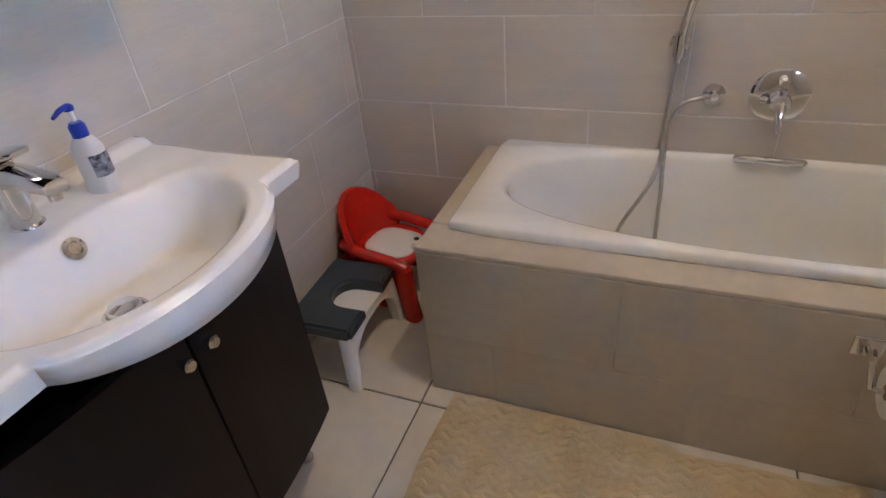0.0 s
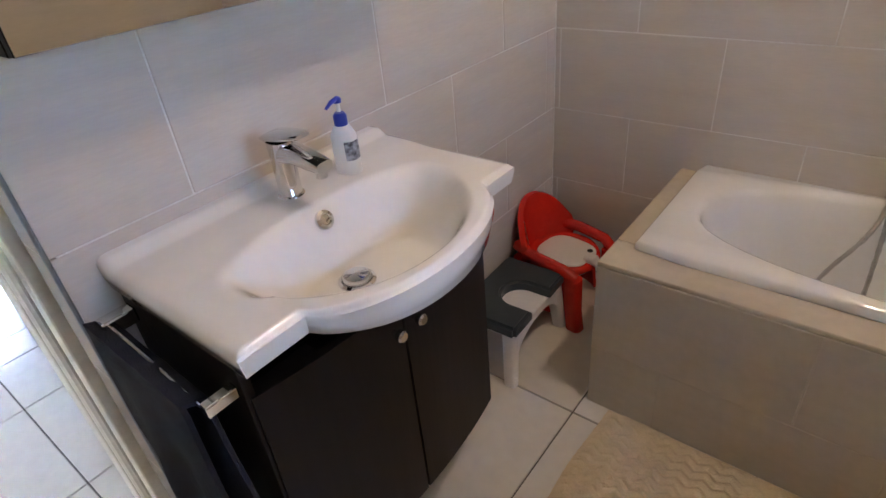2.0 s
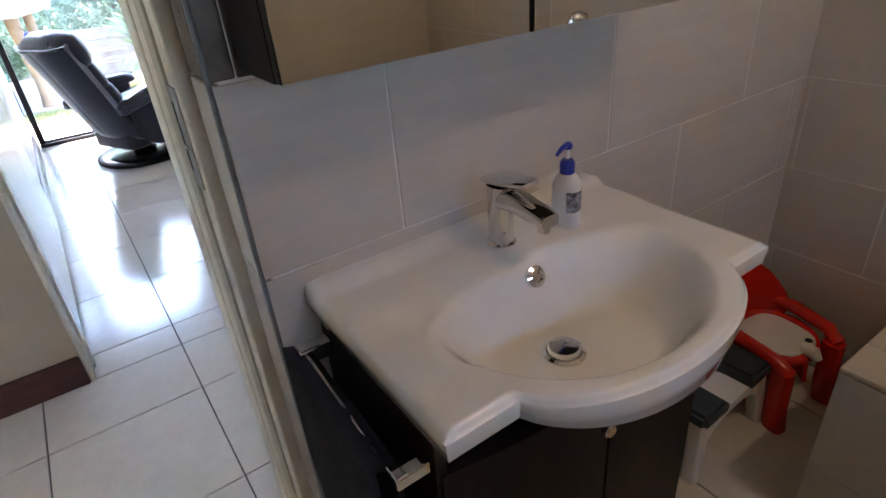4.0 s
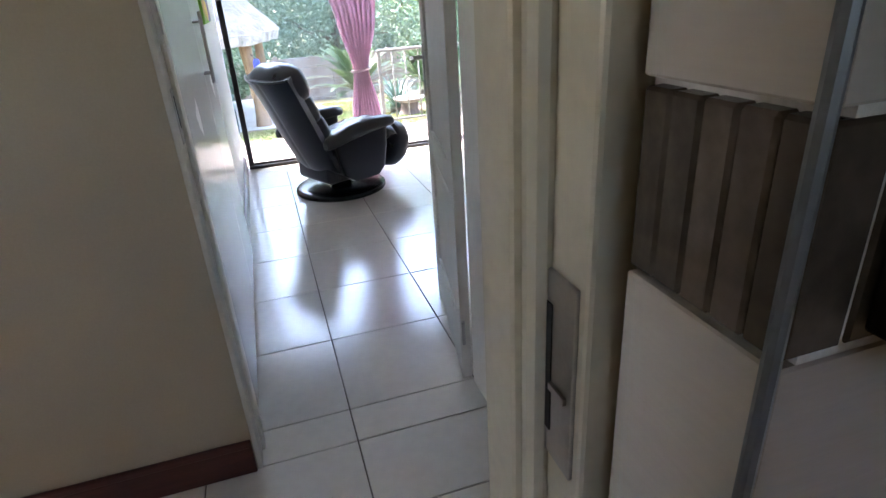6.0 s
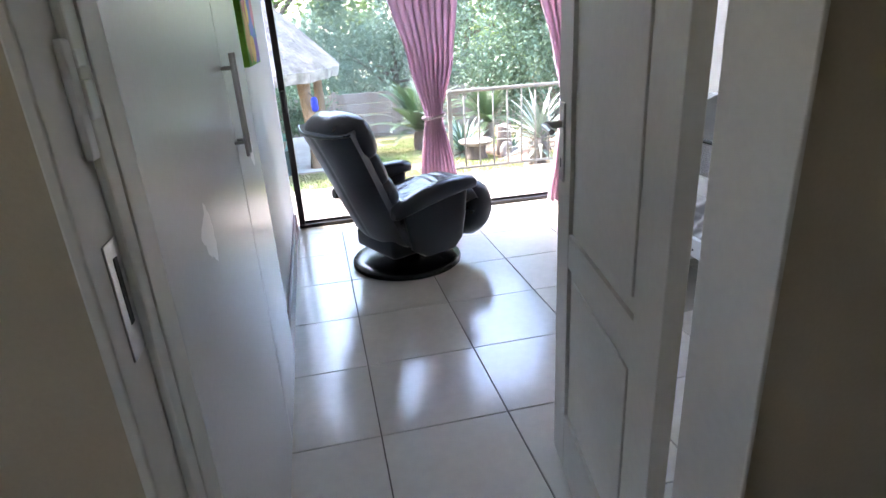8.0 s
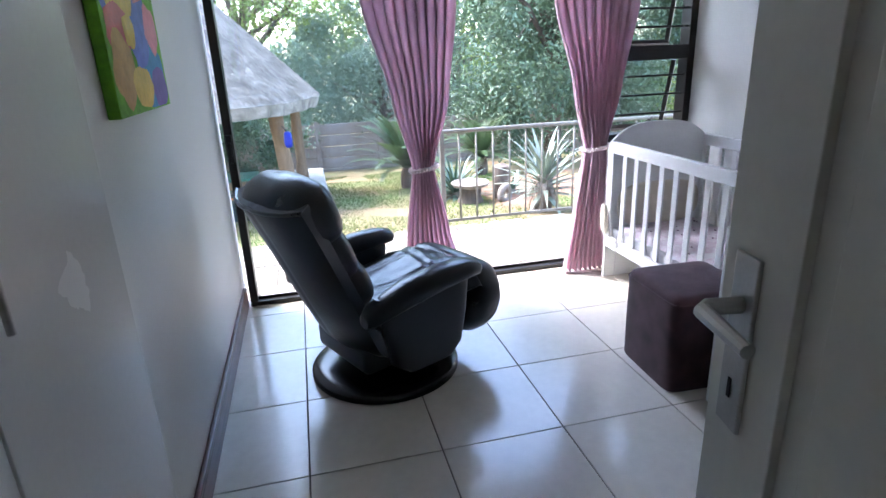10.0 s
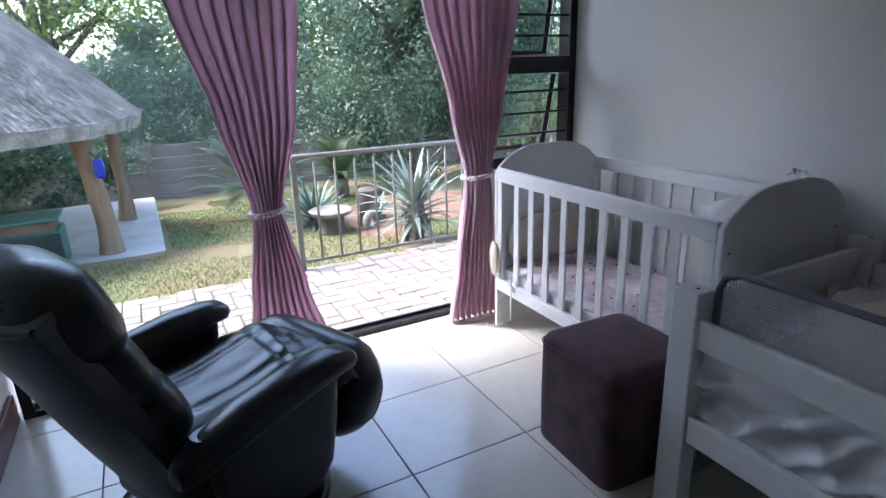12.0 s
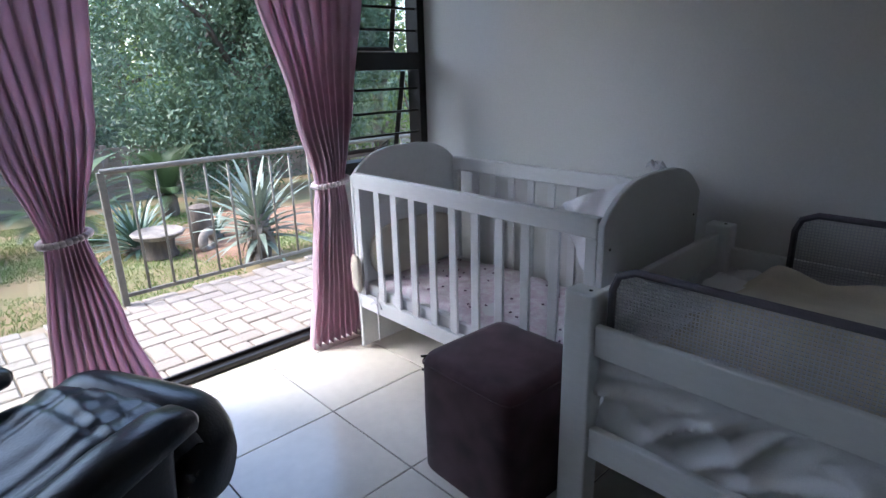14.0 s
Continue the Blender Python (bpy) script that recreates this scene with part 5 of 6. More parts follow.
def lawn():
    xs = [-7.25 - 0.5 * k for k in range(21)] + [-20, -30, -60, -400]
    xs = [60, GX - 0.1] + xs
    ys = [-400, -30] + [-8 + 0.5 * k for k in range(45)] + [40, 400]
    bm = bmesh.new()
    vs = []
    for x in xs:
        row = []
        for y in ys:
            z = (ground(x) if x < -7.2 else -0.12) if x < GX else -0.3
            if -17 < x < -7.5 and -8 < y < 14:
                z += 0.03 * noise.noise(Vector((x * 0.8, y * 0.8, 2)))
            row.append(bm.verts.new((x, y, z)))
        vs.append(row)
    for a, b in zip(vs, vs[1:]):
        for k in range(len(ys) - 1):
            bm.faces.new((a[k], a[k + 1], b[k + 1], b[k]))
    whole("ground", bm, M_EARTH, "dry lawn with bare reddish earth", "lawn", "structure", smooth=True)


lawn()


def leaves(name, pts, size, material, parent=None, label="", category="", kind="", ratio=0.4, droop=0.0, seed=1, up=0.0):
    """Many small folded leaves, one at each point."""
    rng = np.random.default_rng(seed)
    n = len(pts)
    pts = np.asarray(pts)
    d = rng.normal(size=(n, 3))
    d[:, 2] += up - droop
    d /= np.linalg.norm(d, axis=1)[:, None]
    e = rng.normal(size=(n, 3))
    s = np.cross(d, e)
    s /= np.linalg.norm(s, axis=1)[:, None]
    L = size * rng.uniform(0.6, 1.3, n)[:, None]
    a, b, c, f = pts - d * L / 2, pts + s * L * ratio / 2, pts + d * L / 2, pts - s * L * ratio / 2
    co = np.stack([a, b, c, f], 1).reshape(-1, 3)
    me = bpy.data.meshes.new(name)
    me.vertices.add(4 * n)
    me.vertices.foreach_set("co", co.ravel())
    me.loops.add(4 * n)
    me.loops.foreach_set("vertex_index", np.arange(4 * n, dtype=np.int32))
    me.polygons.add(n)
    me.polygons.foreach_set("loop_start", np.arange(0, 4 * n, 4, dtype=np.int32))
    me.update(calc_edges=True)
    me.validate()
    me.materials.append(material)
    ob = new(name, me)
    ob.parent = parent
    if label:
        tagged(ob, label, category, kind=kind)
    return ob


def crown_points(n, c, r, clumps, seed, spread=0.33, low=-1.0, fill=0.25):
    rng = np.random.default_rng(seed)
    v = rng.normal(size=(clumps, 3))
    v /= np.linalg.norm(v, axis=1)[:, None]
    v = v[v[:, 2] > low]
    rad = np.where(rng.random(len(v)) < fill, rng.uniform(0.2, 0.7, len(v)), rng.uniform(0.75, 1.05, len(v)))
    cen = v * rad[:, None]
    w = rng.uniform(0.5, 1.4, len(v))
    k = rng.choice(len(v), n, p=w / w.sum())
    p = cen[k] + rng.normal(size=(n, 3)) * (spread * 0.5 * rng.uniform(0.5, 1.2, len(v))[k])[:, None]
    return p * np.array(r) + np.array(c), cen * np.array(r) + np.array(c)


def tree(name, base, c, r, n, size, material, label, clumps=70, seed=1, trunk=0.14, spread=0.33, limbs=14, low=-1.0, ratio=0.4, droop=0.0, fill=0.25):
    t = thing(name, base, label, "tree")
    o = Vector(base)
    pts, cen = crown_points(n, Vector(c) - o, r, clumps, seed, spread, low, fill)
    ob = leaves("crown", pts, size, material, t, "", seed=seed + 50, ratio=ratio, droop=droop)
    random.seed(seed)
    top = Vector(c) - o
    bm = bmesh.new()
    fork = top * 0.45
    tube([(0, 0, -0.1), fork * 0.5 + Vector((0.05, -0.06, 0)), fork, top * 0.8, top + Vector((0, 0, r[2] * 0.5))], [trunk, trunk * 0.85, trunk * 0.7, trunk * 0.45, trunk * 0.1], bm, 10)
    for k in range(limbs):
        e = Vector(cen[k % len(cen)])
        s = fork.lerp(top, random.uniform(0, 0.9))
        m = s.lerp(e, 0.5) + Vector((random.uniform(-0.2, 0.2), random.uniform(-0.2, 0.2), 0.15 * r[2]))
        tube([s, m, e], [trunk * 0.38, trunk * 0.22, trunk * 0.06], bm, 7)
    part("trunk", bm, M_BARK, t, "brown trunk with limbs", True)
    return t


tree("olive_tree", (-13.6, 6.3, ground(-13.6)), (-13.6, 6.5, 2.3), (2.2, 2.6, 3.0), 110000, 0.10, M_LEAF1, "large dense dark green evergreen tree in the garden", 170, 3, 0.2, 0.23, 24, ratio=0.36, fill=0.3)
tree("shade_tree", (-19.5, -0.6, -1.25), (-19.5, 0.2, 4.3), (3.2, 4.2, 2.7), 26000, 0.125, M_LEAF2, "tall airy tree with light green leaves", 70, 5, 0.22, 0.32, 26)
tree("grey_shrub_tree", (-18.2, 3.4, -1.25), (-18.2, 3.4, 0.9), (1.8, 2.6, 2.0), 32000, 0.12, M_LEAF3, "grey-green shrubby tree behind the wall", 70, 7, 0.12, 0.32, 12, ratio=0.25)
tree("grey_shrub_tree", (-18.4, -2.6, -1.25), (-18.4, -2.6, 0.4), (1.6, 3.0, 1.7), 10000, 0.17, M_LEAF3, "grey-green shrub behind the gazebo", 60, 9, 0.12, 0.32, 12, ratio=0.25)
tree("shade_tree", (-22.0, 6.5, -1.25), (-22, 6.5, 3.6), (2.6, 4.6, 3.2), 15000, 0.22, M_LEAF2, "light green tree in the distance", 80, 12, 0.2, 0.32, 18)
tree("shade_tree", (-15.5, 10.8, -1.1), (-15.5, 10.8, 2.6), (2.4, 3.0, 3.4), 22000, 0.13, M_LEAF2, "light green tree beyond the window", 80, 14, 0.2, 0.32, 14)
tree("dark_shrub", (-14.8, -0.9, ground(-14.8)), (-14.8, -0.9, 0.15), (1.0, 2.0, 1.35), 26000, 0.10, M_LEAF1, "dark green shrub by the garden wall", 70, 17, 0.08, 0.28, 12)
rng = np.random.default_rng(2)
far = np.column_stack([rng.uniform(-34, -26, 26000), rng.uniform(-34, 34, 26000), rng.uniform(0, 1, 26000)])
hgt = np.array([1.9 + 1.8 * noise.noise(Vector((0, y * 0.22, 3))) + 0.9 * noise.noise(Vector((0, y * 0.8, 9))) for y in far[:, 1]])
far[:, 2] = -1.4 + (hgt + 1.4) * far[:, 2] ** 0.8
leaves("backdrop_trees", far, 0.5, M_LEAF3, None, "distant belt of grey-green trees", "trees", "stuff", 0.55, seed=21)

# grass blades
ga = np.column_stack([rng.uniform(-14.5, -7.3, 110000), rng.uniform(-3.5, 5.0, 110000), np.zeros(110000)])
keep = np.array([noise.noise(Vector((x * 0.7, y * 0.7, 5))) > -0.42 and not (-12.7 < x < -9.15 and y < 1.5) for x, y, _ in ga])
ga = ga[keep]
ga[:, 2] = [ground(x) + 0.008 for x in ga[:, 0]]
leaves("grass", ga, 0.042, M_GRASS, None, "short dry green and yellow lawn grass", "grass", "stuff", 0.16, up=1.8, seed=31)


# precast boundary wall
def boundary_wall():
    X, TOP = -16.5, 0.0
    w = thing("boundary_wall", (X, 0, -1.25), "weathered precast concrete panel garden wall", "garden wall")
    random.seed(6)
    bay, h = 1.5, 0.27
    me = {}
    bm = box(-0.03, 0.03, 0.0, bay - 0.02, 0.0, h - 0.012, 0.008, seg=1)
    pm = mesh_of("panel", bm, M_CONC)
    bm = box(-0.02, 0.07, -0.06, 0.06, 0, 1.33, 0.01, seg=1)
    po = mesh_of("post", bm, M_CONC)
    for k in range(-6, 10):
        y = k * bay
        p = new("post", po)
        p.parent = w
        p.matrix_basis = pose(0, y - 0.01, 0)
        for j in range(5):
            b = new("panel", pm)
            b.parent = w
            b.matrix_basis = pose(random.uniform(-0.006, 0.006), y, -0.08 + j * h)


boundary_wall()


def gazebo():
    cx, cy = -11.0, -1.2
    ez, R, H = 0.99, 2.66, 2.6
    g = thing("thatched_gazebo", (cx, cy, -0.36), "open gazebo with conical grey thatched roof", "gazebo")
    off = Vector((cx, cy, -0.36))
    bm = bmesh.new()
    seg = 120
    rings = []
    for k in range(22):
        u = k / 21
        ring = []
        for a in range(seg):
            th = 2 * math.pi * a / seg
            r = 0.05 + (R - 0.05) * u
            z = ez + H * (1 - u) ** 1.02 + 0.36 + 0.03 * noise.noise(Vector((math.cos(th) * r * 3, math.sin(th) * r * 3, u * 5)))
            rr = r + 0.03 * noise.noise(Vector((th * 20, u * 9, 1)))
            ring.append((rr * math.cos(th), rr * math.sin(th), z))
        rings.append(ring)
    rings.append([(0.985 * p[0], 0.985 * p[1], p[2] - 0.14) for p in rings[-1]])
    rings.append([(0.9 * p[0], 0.9 * p[1], p[2] + 0.10) for p in rings[-1]])
    rings.append([(0.03 * p[0], 0.03 * p[1], ez + H - 0.1 + 0.36) for p in rings[-1]])
    roof = part("roof", loft(rings), M_THATCH, g, "thick grey thatch", True, 60)
    # loose reeds on the slope
    n = 30000
    rg = np.random.default_rng(8)
    th, u = rg.uniform(-1.0, 2.6, n), np.sqrt(rg.uniform(0.02, 1, n))
    r = R * u
    z = ez + H * (1 - u) + 0.36 + 0.012
    sl = H / R
    L = rg.uniform(0.05, 0.13, n) * 0.5
    ca, sa = np.cos(th), np.sin(th)
    nrm = math.hypot(1, sl)
    dx, dz = 1 / nrm, -sl / nrm
    lift = rg.uniform(0.0, 0.5, n)
    p0 = np.column_stack([(r - L * dx) * ca, (r - L * dx) * sa, z - L * dz])
    tw = rg.normal(0, 0.12, n)
    p1 = np.column_stack([(r + L * dx) * ca - tw * L * sa, (r + L * dx) * sa + tw * L * ca, z + L * dz + lift * L])
    side = np.column_stack([-sa, ca, 0 * ca]) * 0.006
    co = np.stack([p0 - side, p0 + side, p1 + side * 0.5, p1 - side * 0.5], 1).reshape(-1, 3)
    me = bpy.data.meshes.new("reeds")
    me.from_pydata(co.tolist(), [], np.arange(4 * n).reshape(-1, 4).tolist())
    me.materials.append(M_REED)
    ob = new("reeds", me)
    ob.parent = roof
    tagged(ob, "loose grey reed ends", kind="stuff")
    for (x, y, rad, lean) in ((-9.75, 0.92, 0.10, -0.05), (-11.3, 1.06, 0.085, 0.12), (-9.0, -1.6, 0.11, 0.0), (-12.6, -2.9, 0.10, 0.0)):
        lx, ly = x - cx, y - cy
        pts, rs = [], []
        for k in range(9):
            q = k / 8
            pts.append((lx - lean * q + 0.02 * math.sin(q * 5 + x), ly + 0.5 * lean * q + 0.025 * math.sin(q * 4 + y), q * 1.27))
            rs.append(rad * (1.25 - 0.35 * min(1, q * 3) + 0.06 * math.sin(q * 11 + x)))
        part("pole", tube(pts, rs, seg=14), M_POLE, g, "rough peeled timber pole", True)
    s = whole("gazebo_slab", box(-12.65, -9.2, -4.2, 1.44, -0.8, -0.36, 0.02), M_SLAB, "pale concrete slab under the gazebo", "slab", "structure")
    b = thing("storage_box", (-9.62, 0.1, -0.36), "teal green plastic box on the gazebo slab", "box")
    teal = mat("teal_plastic", (0.03, 0.14, 0.10), 0.45, var=0.15)
    part("box_body", box(-0.28, 0.2, -0.62, 0.46, 0.0, 0.36, 0.015), teal, b)
    part("tray", box(-0.25, 0.17, -0.58, 0.42, 0.36, 0.47, 0.01), mat("brown_card", (0.16, 0.11, 0.07), 0.85, var=0.2), b, "brown card tray")
    part("rim", box(-0.29, 0.21, -0.63, 0.47, 0.47, 0.50, 0.008), teal, b)
    k = thing("dark_carton", (-9.36, 0.28, -0.36), "dark carton with orange flecks on slab", "carton")
    part("carton", box(-0.03, 0.10, -0.26, 0.30, 0.0, 0.36, 0.006), M_NAVYBOX, k)
    flame = mat("orange_print", (0.55, 0.16, 0.03), 0.6, var=0.3, scale=30)
    for y in (-0.18, -0.1, -0.03):
        part("printed_fleck", box(0.1, 0.102, y, y + 0.05, 0.285 + 0.1 * abs(y + 0.1), 0.315, 0.0), flame, k)
    w = thing("wooden_board", (-9.45, -0.55, -0.36), "maroon board leaning on the teal box", "board")
    bm = box(-0.03, 0.0, -0.16, 0.16, 0.0, 0.58, 0.004)
    bmesh.ops.transform(bm, matrix=pose(0.12, 0.05, 0.02, -32), verts=bm.verts)
    part("plank", bm, mat("maroon_board", (0.16, 0.045, 0.055), 0.7, var=0.2), w)
    tg = thing("blue_tag", (-9.62, 0.97, 0.55), "small blue bag hung on the gazebo pole", "bag")
    part("bag", cushion(0.03, 0.05, 0.10, pose(0.06, 0.02, 0), 3), M_BLUE, tg, smooth=True)
    part("loop", tube([(0.0, -0.04, 0.16), (0.06, 0.02, 0.09)], 0.006), M_DARK, tg)


gazebo()


def railing():
    X, Y0, Y1, Z0, ZT = -7.2, 2.34, 6.6, -0.06, 0.81
    r = thing("steel_railing", (X, Y0, Z0), "grey painted steel balustrade along the paving", "railing")
    L = Y1 - Y0
    part("top_rail", tube([(0, 0, ZT - Z0), (0, L, ZT - Z0)], 0.019, seg=10), M_FENCE, r, smooth=True)
    part("bottom_rail", box(-0.01, 0.01, 0, L, 0.055, 0.08, 0.003), M_FENCE, r)
    n = int(L / 0.155)
    m = mesh_of("baluster", tube([(0, 0, 0.075), (0, 0, ZT - Z0)], 0.009, seg=8), M_FENCE, True)
    for k in range(1, n):
        b = new("baluster", m)
        b.parent = r
        b.matrix_basis = pose(0, L * k / n, 0)
    for y in (0.0, 1.6, 3.2, L):
        part("post", box(-0.02, 0.02, y - 0.02, y + 0.02, 0, ZT - Z0, 0.004), M_FENCE, r)
    # the side flight seen through the small window
    s = thing("steel_railing", (-7.2, 5.2, -0.06), "pale steel balustrade seen through the small window", "railing")
    part("top_rail", tube([(0.9, 0.3, 0.98), (0.2, 1.6, 0.98)], 0.018), M_SLAB, s, smooth=True)
    for k in range(8):
        f = k / 7
        part("baluster", tube([(0.9 - 0.7 * f, 0.3 + 1.3 * f, 0.0), (0.9 - 0.7 * f, 0.3 + 1.3 * f, 0.98)], 0.012, seg=8), M_SLAB, s)


railing()


def blade(bm, base, dirh, length, width, rise, curl, seg=7, keel=0.3):
    """A thick succulent leaf arching out from its base."""
    b, d = Vector(base), Vector((dirh[0], dirh[1], 0)).normalized()
    side = Vector((-d.y, d.x, 0))
    rows = []
    for k in range(seg + 1):
        u = k / seg
        a = rise - curl * u
        if k == 0:
            p = b.copy()
        else:
            p = p + (d * math.cos(a) + Vector((0, 0, 1)) * math.sin(a)) * (length / seg)
        up = (-d * math.sin(a) + Vector((0, 0, 1)) * math.cos(a))
        w = width * (1 - u ** 1.8) * (0.75 + 0.5 * min(1, u * 4) - 0.25 * u) + 0.001
        rows.append([bm.verts.new(p - side * w), bm.verts.new(p - up * w * keel), bm.verts.new(p + side * w), bm.verts.new(p + up * w * 0.02)])
    for r, q in zip(rows, rows[1:]):
        for k in range(4):
            bm.faces.new((r[k], r[(k + 1) % 4], q[(k + 1) % 4], q[k]))


def rosette(name, base, n, length, width, material, label, stem=0.0, seed=1, category="plant"):
    t = thing(name, base, label, category)
    random.seed(seed)
    if stem:
        bm = tube([(0, 0, -0.02), (0.02, 0.01, stem * 0.5), (0, 0, stem)], [0.07, 0.085, 0.08], seg=12)
        part("stem", bm, M_STONE, t, "dry grey stem", True)
        for k in range(26):
            a, z = random.uniform(0, 6.28), random.uniform(0.08, stem)
            bm = bmesh.new()
            blade(bm, (0.07 * math.cos(a), 0.07 * math.sin(a), z), (math.cos(a), math.sin(a)), length * 0.4, width * 0.8, -0.5, 0.9, 5)
            part("dry_leaf", bm, M_STONE, t)
    for k in range(n):
        a = k * 2.39996 + random.uniform(-0.2, 0.2)
        q = k / n
        bm = bmesh.new()
        l = length * random.uniform(0.8, 1.1)
        blade(bm, (0.03 * math.cos(a), 0.03 * math.sin(a), stem * (0.45 + 0.55 * q) + 0.03 * q), (math.cos(a), math.sin(a)), l, width, 0.1 + 1.35 * q, 0.55 + random.uniform(-0.2, 0.35), 8)
        part("leaf", bm, material, t)
    return t


rosette("aloe", (-7.84, 3.60, ground(-7.84)), 64, 0.60, 0.026, M_ALOE, "tall grey-green spiky aloe on a stem", 0.40, 4)
rosette("agave", (-9.5, 3.05, ground(-9.5)), 76, 0.58, 0.021, M_AGAVE, "blue-green agave clump in the bed", 0.08, 6)
rosette("agave", (-9.3, 3.75, ground(-9.3)), 40, 0.36, 0.02, M_AGAVE, "small blue-green agave by the bird bath", 0.05, 9)


def cycad(base, label, seed, L=1.05, n=34):
    t = thing("cycad", base, label, "cycad")
    random.seed(seed)
    part("trunk", lathe([(0.10, 0), (0.12, 0.1), (0.11, 0.28), (0.07, 0.34)], seg=16), M_BARK, t, smooth=True)
    for k in range(n):
        a = k * 2.39996
        rise = random.uniform(0.2, 1.35)
        d = Vector((math.cos(a), math.sin(a), 0))
        side = Vector((-d.y, d.x, 0))
        p = Vector((0, 0, 0.33))
        bm = bmesh.new()
        seg = 30
        n1 = bm.verts.new(p)
        for i in range(seg):
            u = i / seg
            ang = rise - 0.9 * u * u
            step = (d * math.cos(ang) + Vector((0, 0, 1)) * math.sin(ang)) * (L / seg)
            p2 = p + step
            n2 = bm.verts.new(p2)
            for s in (-1, 1):
                ll = 0.20 * math.sin(math.pi * min(1, 0.12 + u * 0.88)) + 0.02
                tip = p2 + side * s * ll * 0.8 + step.normalized() * ll * 0.6 + Vector((0, 0, 0.05 * ll))
                bm.faces.new([n1, n2, bm.verts.new(tip)] if s > 0 else [n2, n1, bm.verts.new(tip)])
            p, n1 = p2, n2
        part("frond", bm, M_CYCAD, t)


cycad((-11.2, 2.72, ground(-11.2)), "green cycad with arching fronds on the lawn", 3, 1.05, 40)
cycad((-12.3, 4.3, ground(-12.3)), "green cycad in the bed below the large tree", 5, 0.9, 28)

# bird bath, old tyre, log
bb = thing("bird_bath", (-8.95, 3.1, ground(-8.95)), "round grey stone bird bath on a log base", "bird bath")
part("pedestal", lathe([(0.15, 0), (0.16, 0.03), (0.13, 0.1), (0.14, 0.2)], seg=20), M_BARK, bb, smooth=True)
part("basin", lathe([(0.14, 0.2), (0.22, 0.225), (0.24, 0.26), (0.225, 0.27), (0.18, 0.25), (0.02, 0.24)], seg=32), M_STONE, bb, smooth=True)
tr = thing("garden_tyre", (-8.75, 3.48, ground(-8.75) + 0.1), "old grey tyre leaning in the bed", "ring", rz=35)
part("ring", tube([(0, 0.085 * math.cos(a), 0.085 * math.sin(a)) for a in [2 * math.pi * k / 28 for k in range(29)]], 0.042, seg=12), M_STONE, tr, smooth=True)
lg = thing("log", (-9.05, 3.55, ground(-9.05)), "grey weathered log standing in the bed", "log")
part("wood", lathe([(0.11, 0), (0.12, 0.05), (0.10, 0.3), (0.105, 0.42), (0.03, 0.45)], seg=14), M_BARK, lg, smooth=True)
bm = grid_mesh(24, 20, lambda u, w: (-7.55 - 4.6 * u, 2.6 + 4.5 * w, ground(-7.55 - 4.6 * u) - 0.03 + 0.075 * math.sin(math.pi * u) * math.sin(math.pi * w) + 0.05 * noise.noise(Vector((u * 7, w * 7, 1)))))
whole("flower_bed", bm, M_SOIL, "bare red-brown soil of the planted bed", "flower bed", "structure", smooth=True)

# ---- floor and wall pieces ----
CACHE = {}


def piece(name, size, at, material, parent, bev=0.003, axis="z", flush=0.0):
    """One tile or brick, its mesh shared with all others of the same size."""
    key = (name, tuple(round(s, 3) for s in size), material.name)
    if key not in CACHE:
        bm = bmesh.new()
        box(0, size[0], 0, size[1], 0, size[2], bev, bm, 1)
        CACHE[key] = mesh_of(name, bm, material)
    ob = new(name, CACHE[key])
    ob.parent = parent
    ob.matrix_basis = pose(*at)
    return ob


def tile_floor(parent, x0, x1, y0, y1, ox, oy, T=0.5, gap=0.005):
    i = math.floor((x0 - ox) / T)
    while ox + i * T < x1 - 0.01:
        a, b = max(x0, ox + i * T), min(x1, ox + (i + 1) * T)
        j = math.floor((y0 - oy) / T)
        while oy + j * T < y1 - 0.01:
            c, d = max(y0, oy + j * T), min(y1, oy + (j + 1) * T)
            if b - a > 0.02 and d - c > 0.02:
                piece("floor_tile", (b - a - gap, d - c - gap, 0.0085), (a + gap / 2, c + gap / 2, -0.0085), M_FLOOR, parent, 0.0015)
            j += 1
        i += 1


tile_floor(floor_main, GX - 0.055, PX, LY - 0.1, RY, -2.625, 1.065)
tile_floor(floor_main, PX, CX + 0.12, -1.5, 2.45, -2.625, 1.065)
tile_floor(floor_bath, CX + 0.12, 1.75, -0.6, BB, -0.08, 2.08)

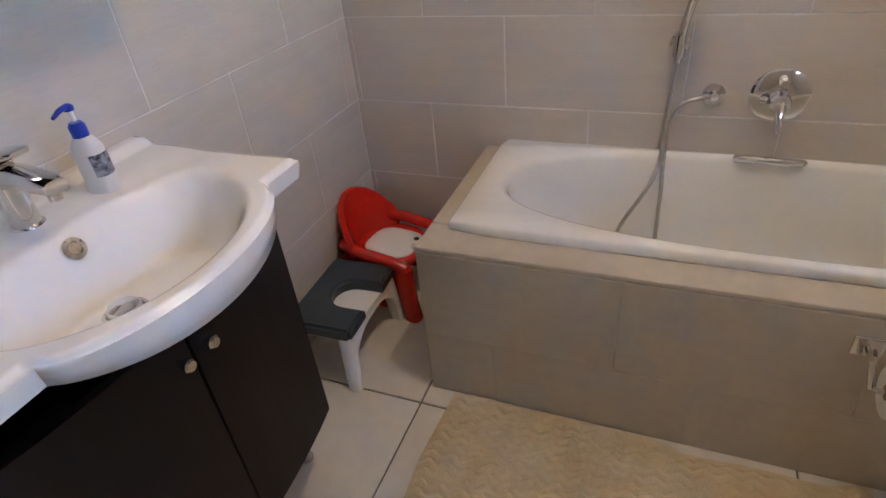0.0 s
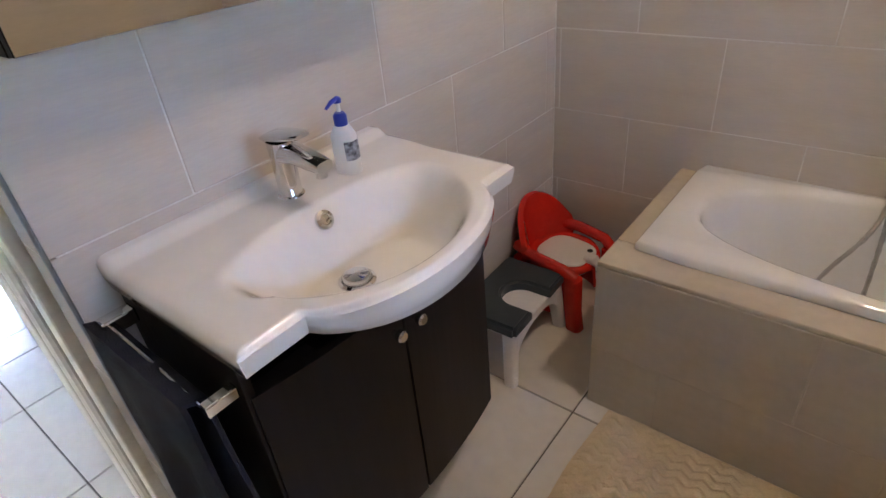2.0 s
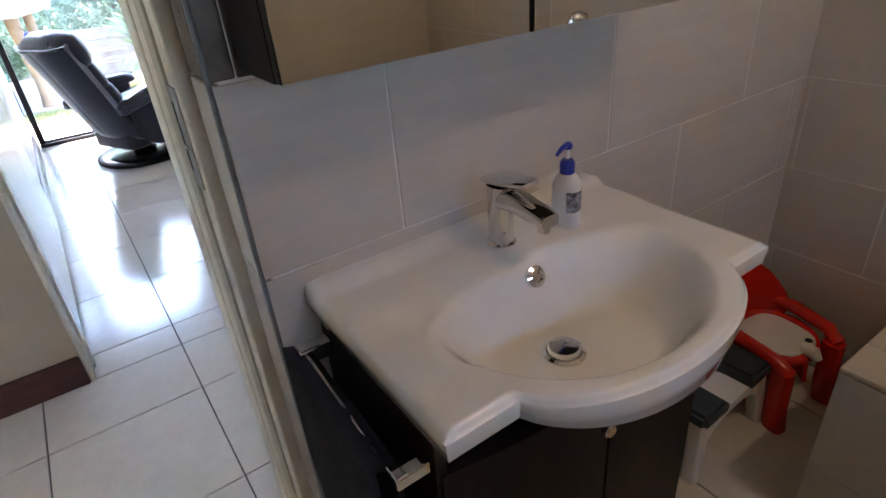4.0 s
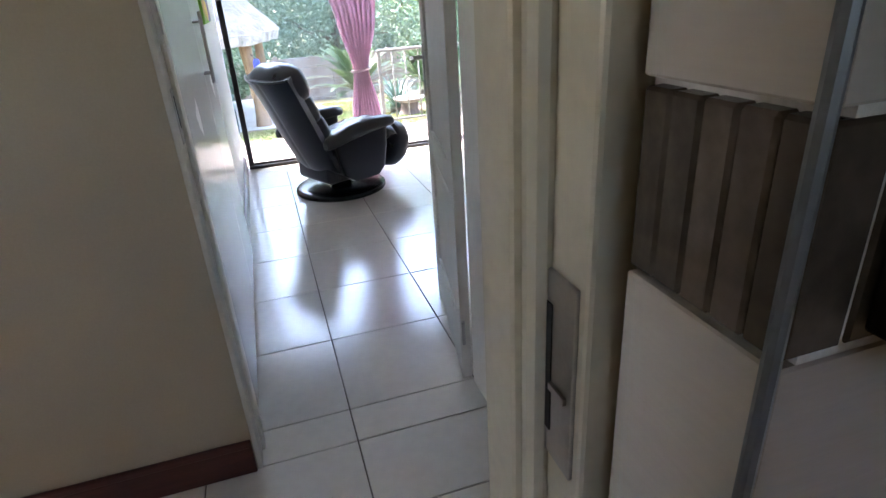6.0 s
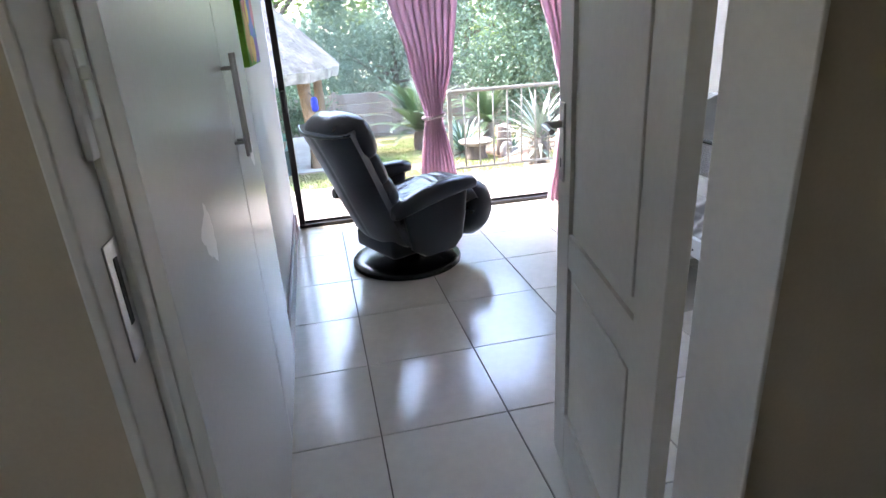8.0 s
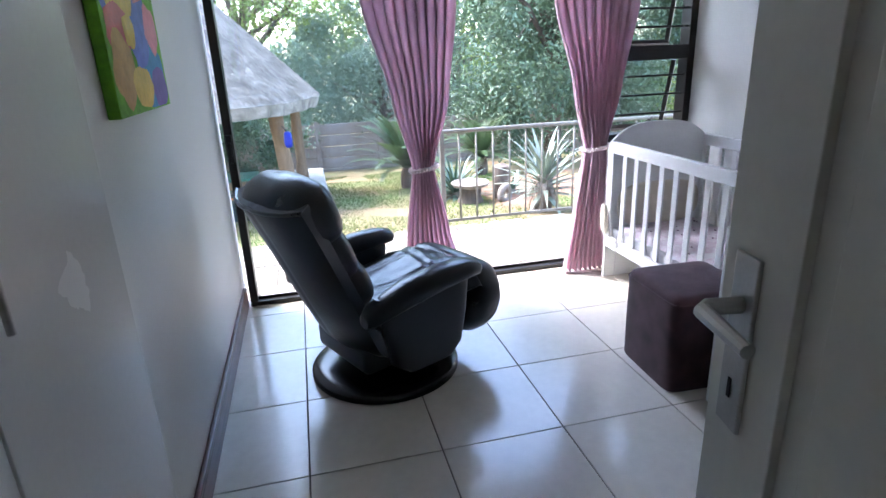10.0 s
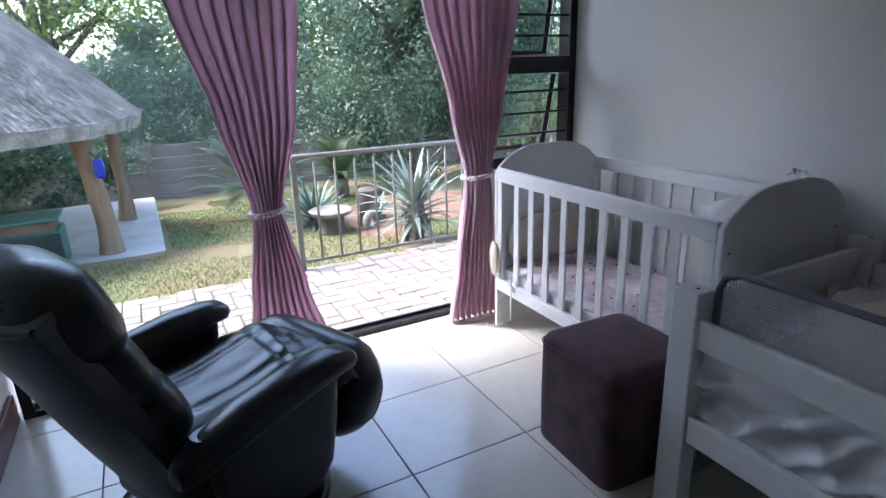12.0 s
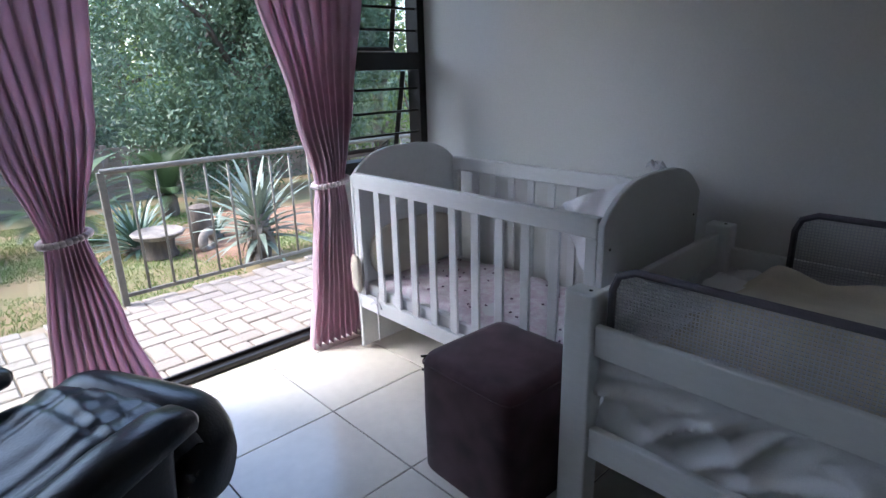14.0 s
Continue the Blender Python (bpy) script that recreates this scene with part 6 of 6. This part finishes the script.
# wall tiles of the bathroom
TW, TH, G = 0.53, 0.28, 0.0035
rows = [(0.385 + TH * (k - 2), 0.385 + TH * (k - 1)) for k in range(0, 5)] + [(1.357 + TH * k, 1.357 + TH * (k + 1)) for k in range(4)]
rows = [(max(0.0, a), 1.247 if abs(b - 1.225) < 0.01 else b) for a, b in rows if b > 0.02]
for r, (z0, z1) in enumerate(rows):
    shift = 0.0 if r % 2 else TW / 2
    k = -3
    while True:
        a, b = 0.005 + shift + k * TW, 0.005 + shift + (k + 1) * TW
        a, b = max(a, BW), min(b, 1.75)
        if a > 1.74:
            break
        if b - a > 0.02 and z1 - z0 > 0.02:
            piece("wall_tile", (b - a - G, 0.012, z1 - z0 - G), (a + G / 2, BB, z0 + G / 2), M_TILE, wall_bath, 0.0015)
        k += 1
    shift = 0.0 if r % 2 == 0 else TW / 2
    k = -3
    while True:
        a, b = 1.935 + shift + k * TW, 1.935 + shift + (k + 1) * TW
        a, b = max(a, 1.148), min(b, BB)
        if a > BB - 0.01:
            break
        if b - a > 0.02 and z1 - z0 > 0.02:
            piece("wall_tile", (0.012, b - a - G, z1 - z0 - G), (BW - 0.012, a + G / 2, z0 + G / 2), M_TILE, wall_basin, 0.0015)
        k += 1
    # reveal beside the door frame
    if z1 - z0 > 0.02:
        piece("wall_tile", (0.108, 0.012, z1 - z0 - G), (BW - 0.110, 1.148, z0 + G / 2), M_TILE, wall_basin, 0.0015)
# mosaic band
y = 1.149
while y < BB - 0.02:
    piece("mosaic_tile", (0.013, 0.033, 0.104), (BW - 0.0125, y, 1.25), M_MOSAIC, wall_basin, 0.002)
    y += 0.0355
for k in range(5):
    piece("mosaic_tile", (0.0209, 0.013, 0.104), (BW - 0.022 - 0.0215 * k, 1.1475, 1.25), M_MOSAIC, wall_basin, 0.002)
x = BW + 0.003
while x < 1.73:
    piece("mosaic_tile", (0.033, 0.013, 0.104), (x, BB - 0.001, 1.25), M_MOSAIC, wall_bath, 0.002)
    x += 0.0355
# tiles on the bath panel
for z0, z1, sh in ((0.0, 0.225, 0.2), (0.225, 0.51, 0.0)):
    for k in range(5):
        a, b = max(-0.067, -0.067 + sh + (k - 1) * 0.52), min(1.75, -0.067 + sh + k * 0.52)
        if b - a > 0.02:
            piece("bath_tile", (b - a - 0.003, 0.012, z1 - z0 - 0.003), (a + 0.0015, -0.002, z0 + 0.0015), M_BATHTILE, bath_front, 0.0015)
for k in range(2):
    piece("bath_tile", (0.012, 0.318, 0.283), (-0.067, 0.012 + 0.32 * k, 0.225), M_BATHTILE, bath_front, 0.0015)
    piece("bath_tile", (0.012, 0.318, 0.222), (-0.067, 0.012 + 0.32 * k, 0.0015), M_BATHTILE, bath_front, 0.0015)

# paving bricks
paving = whole("pavement", box(-7.24, GX - 0.05, -3.0, 7.0, -0.3, -0.068), M_SAND, "paved strip of pale bricks outside the door", "paving", "structure")
random.seed(3)
U = 0.111
rest = bmesh.new()
nx, ny = int((GX - 0.055 + 7.235) / U), 88
n = 0
# herringbone: pairs of cells, lying and standing by turns
for i in range(nx):
    for j in range(ny):
        c = (i - j) % 4
        if c not in (0, 3):
            continue
        lx, ly = (min(2, nx - i), 1) if c == 0 else (1, 2)
        x, y, dz = -7.235 + i * U, -3.0 + j * U, random.uniform(-0.003, 0.003)
        if 0.8 < y < 4.2 and n < 300:
            piece("brick", (lx * U - 0.008, ly * U - 0.008, 0.03), (x, y, -0.084 + dz), M_BRICK, paving, 0.006)
            n += 1
        else:
            box(x, x + lx * U - 0.008, y, y + ly * U - 0.008, -0.084 + dz, -0.054 + dz, bm=rest)
ob = part("brick_rest", rest, M_BRICK, paving, "further paving bricks")
tagged(ob, kind="stuff")
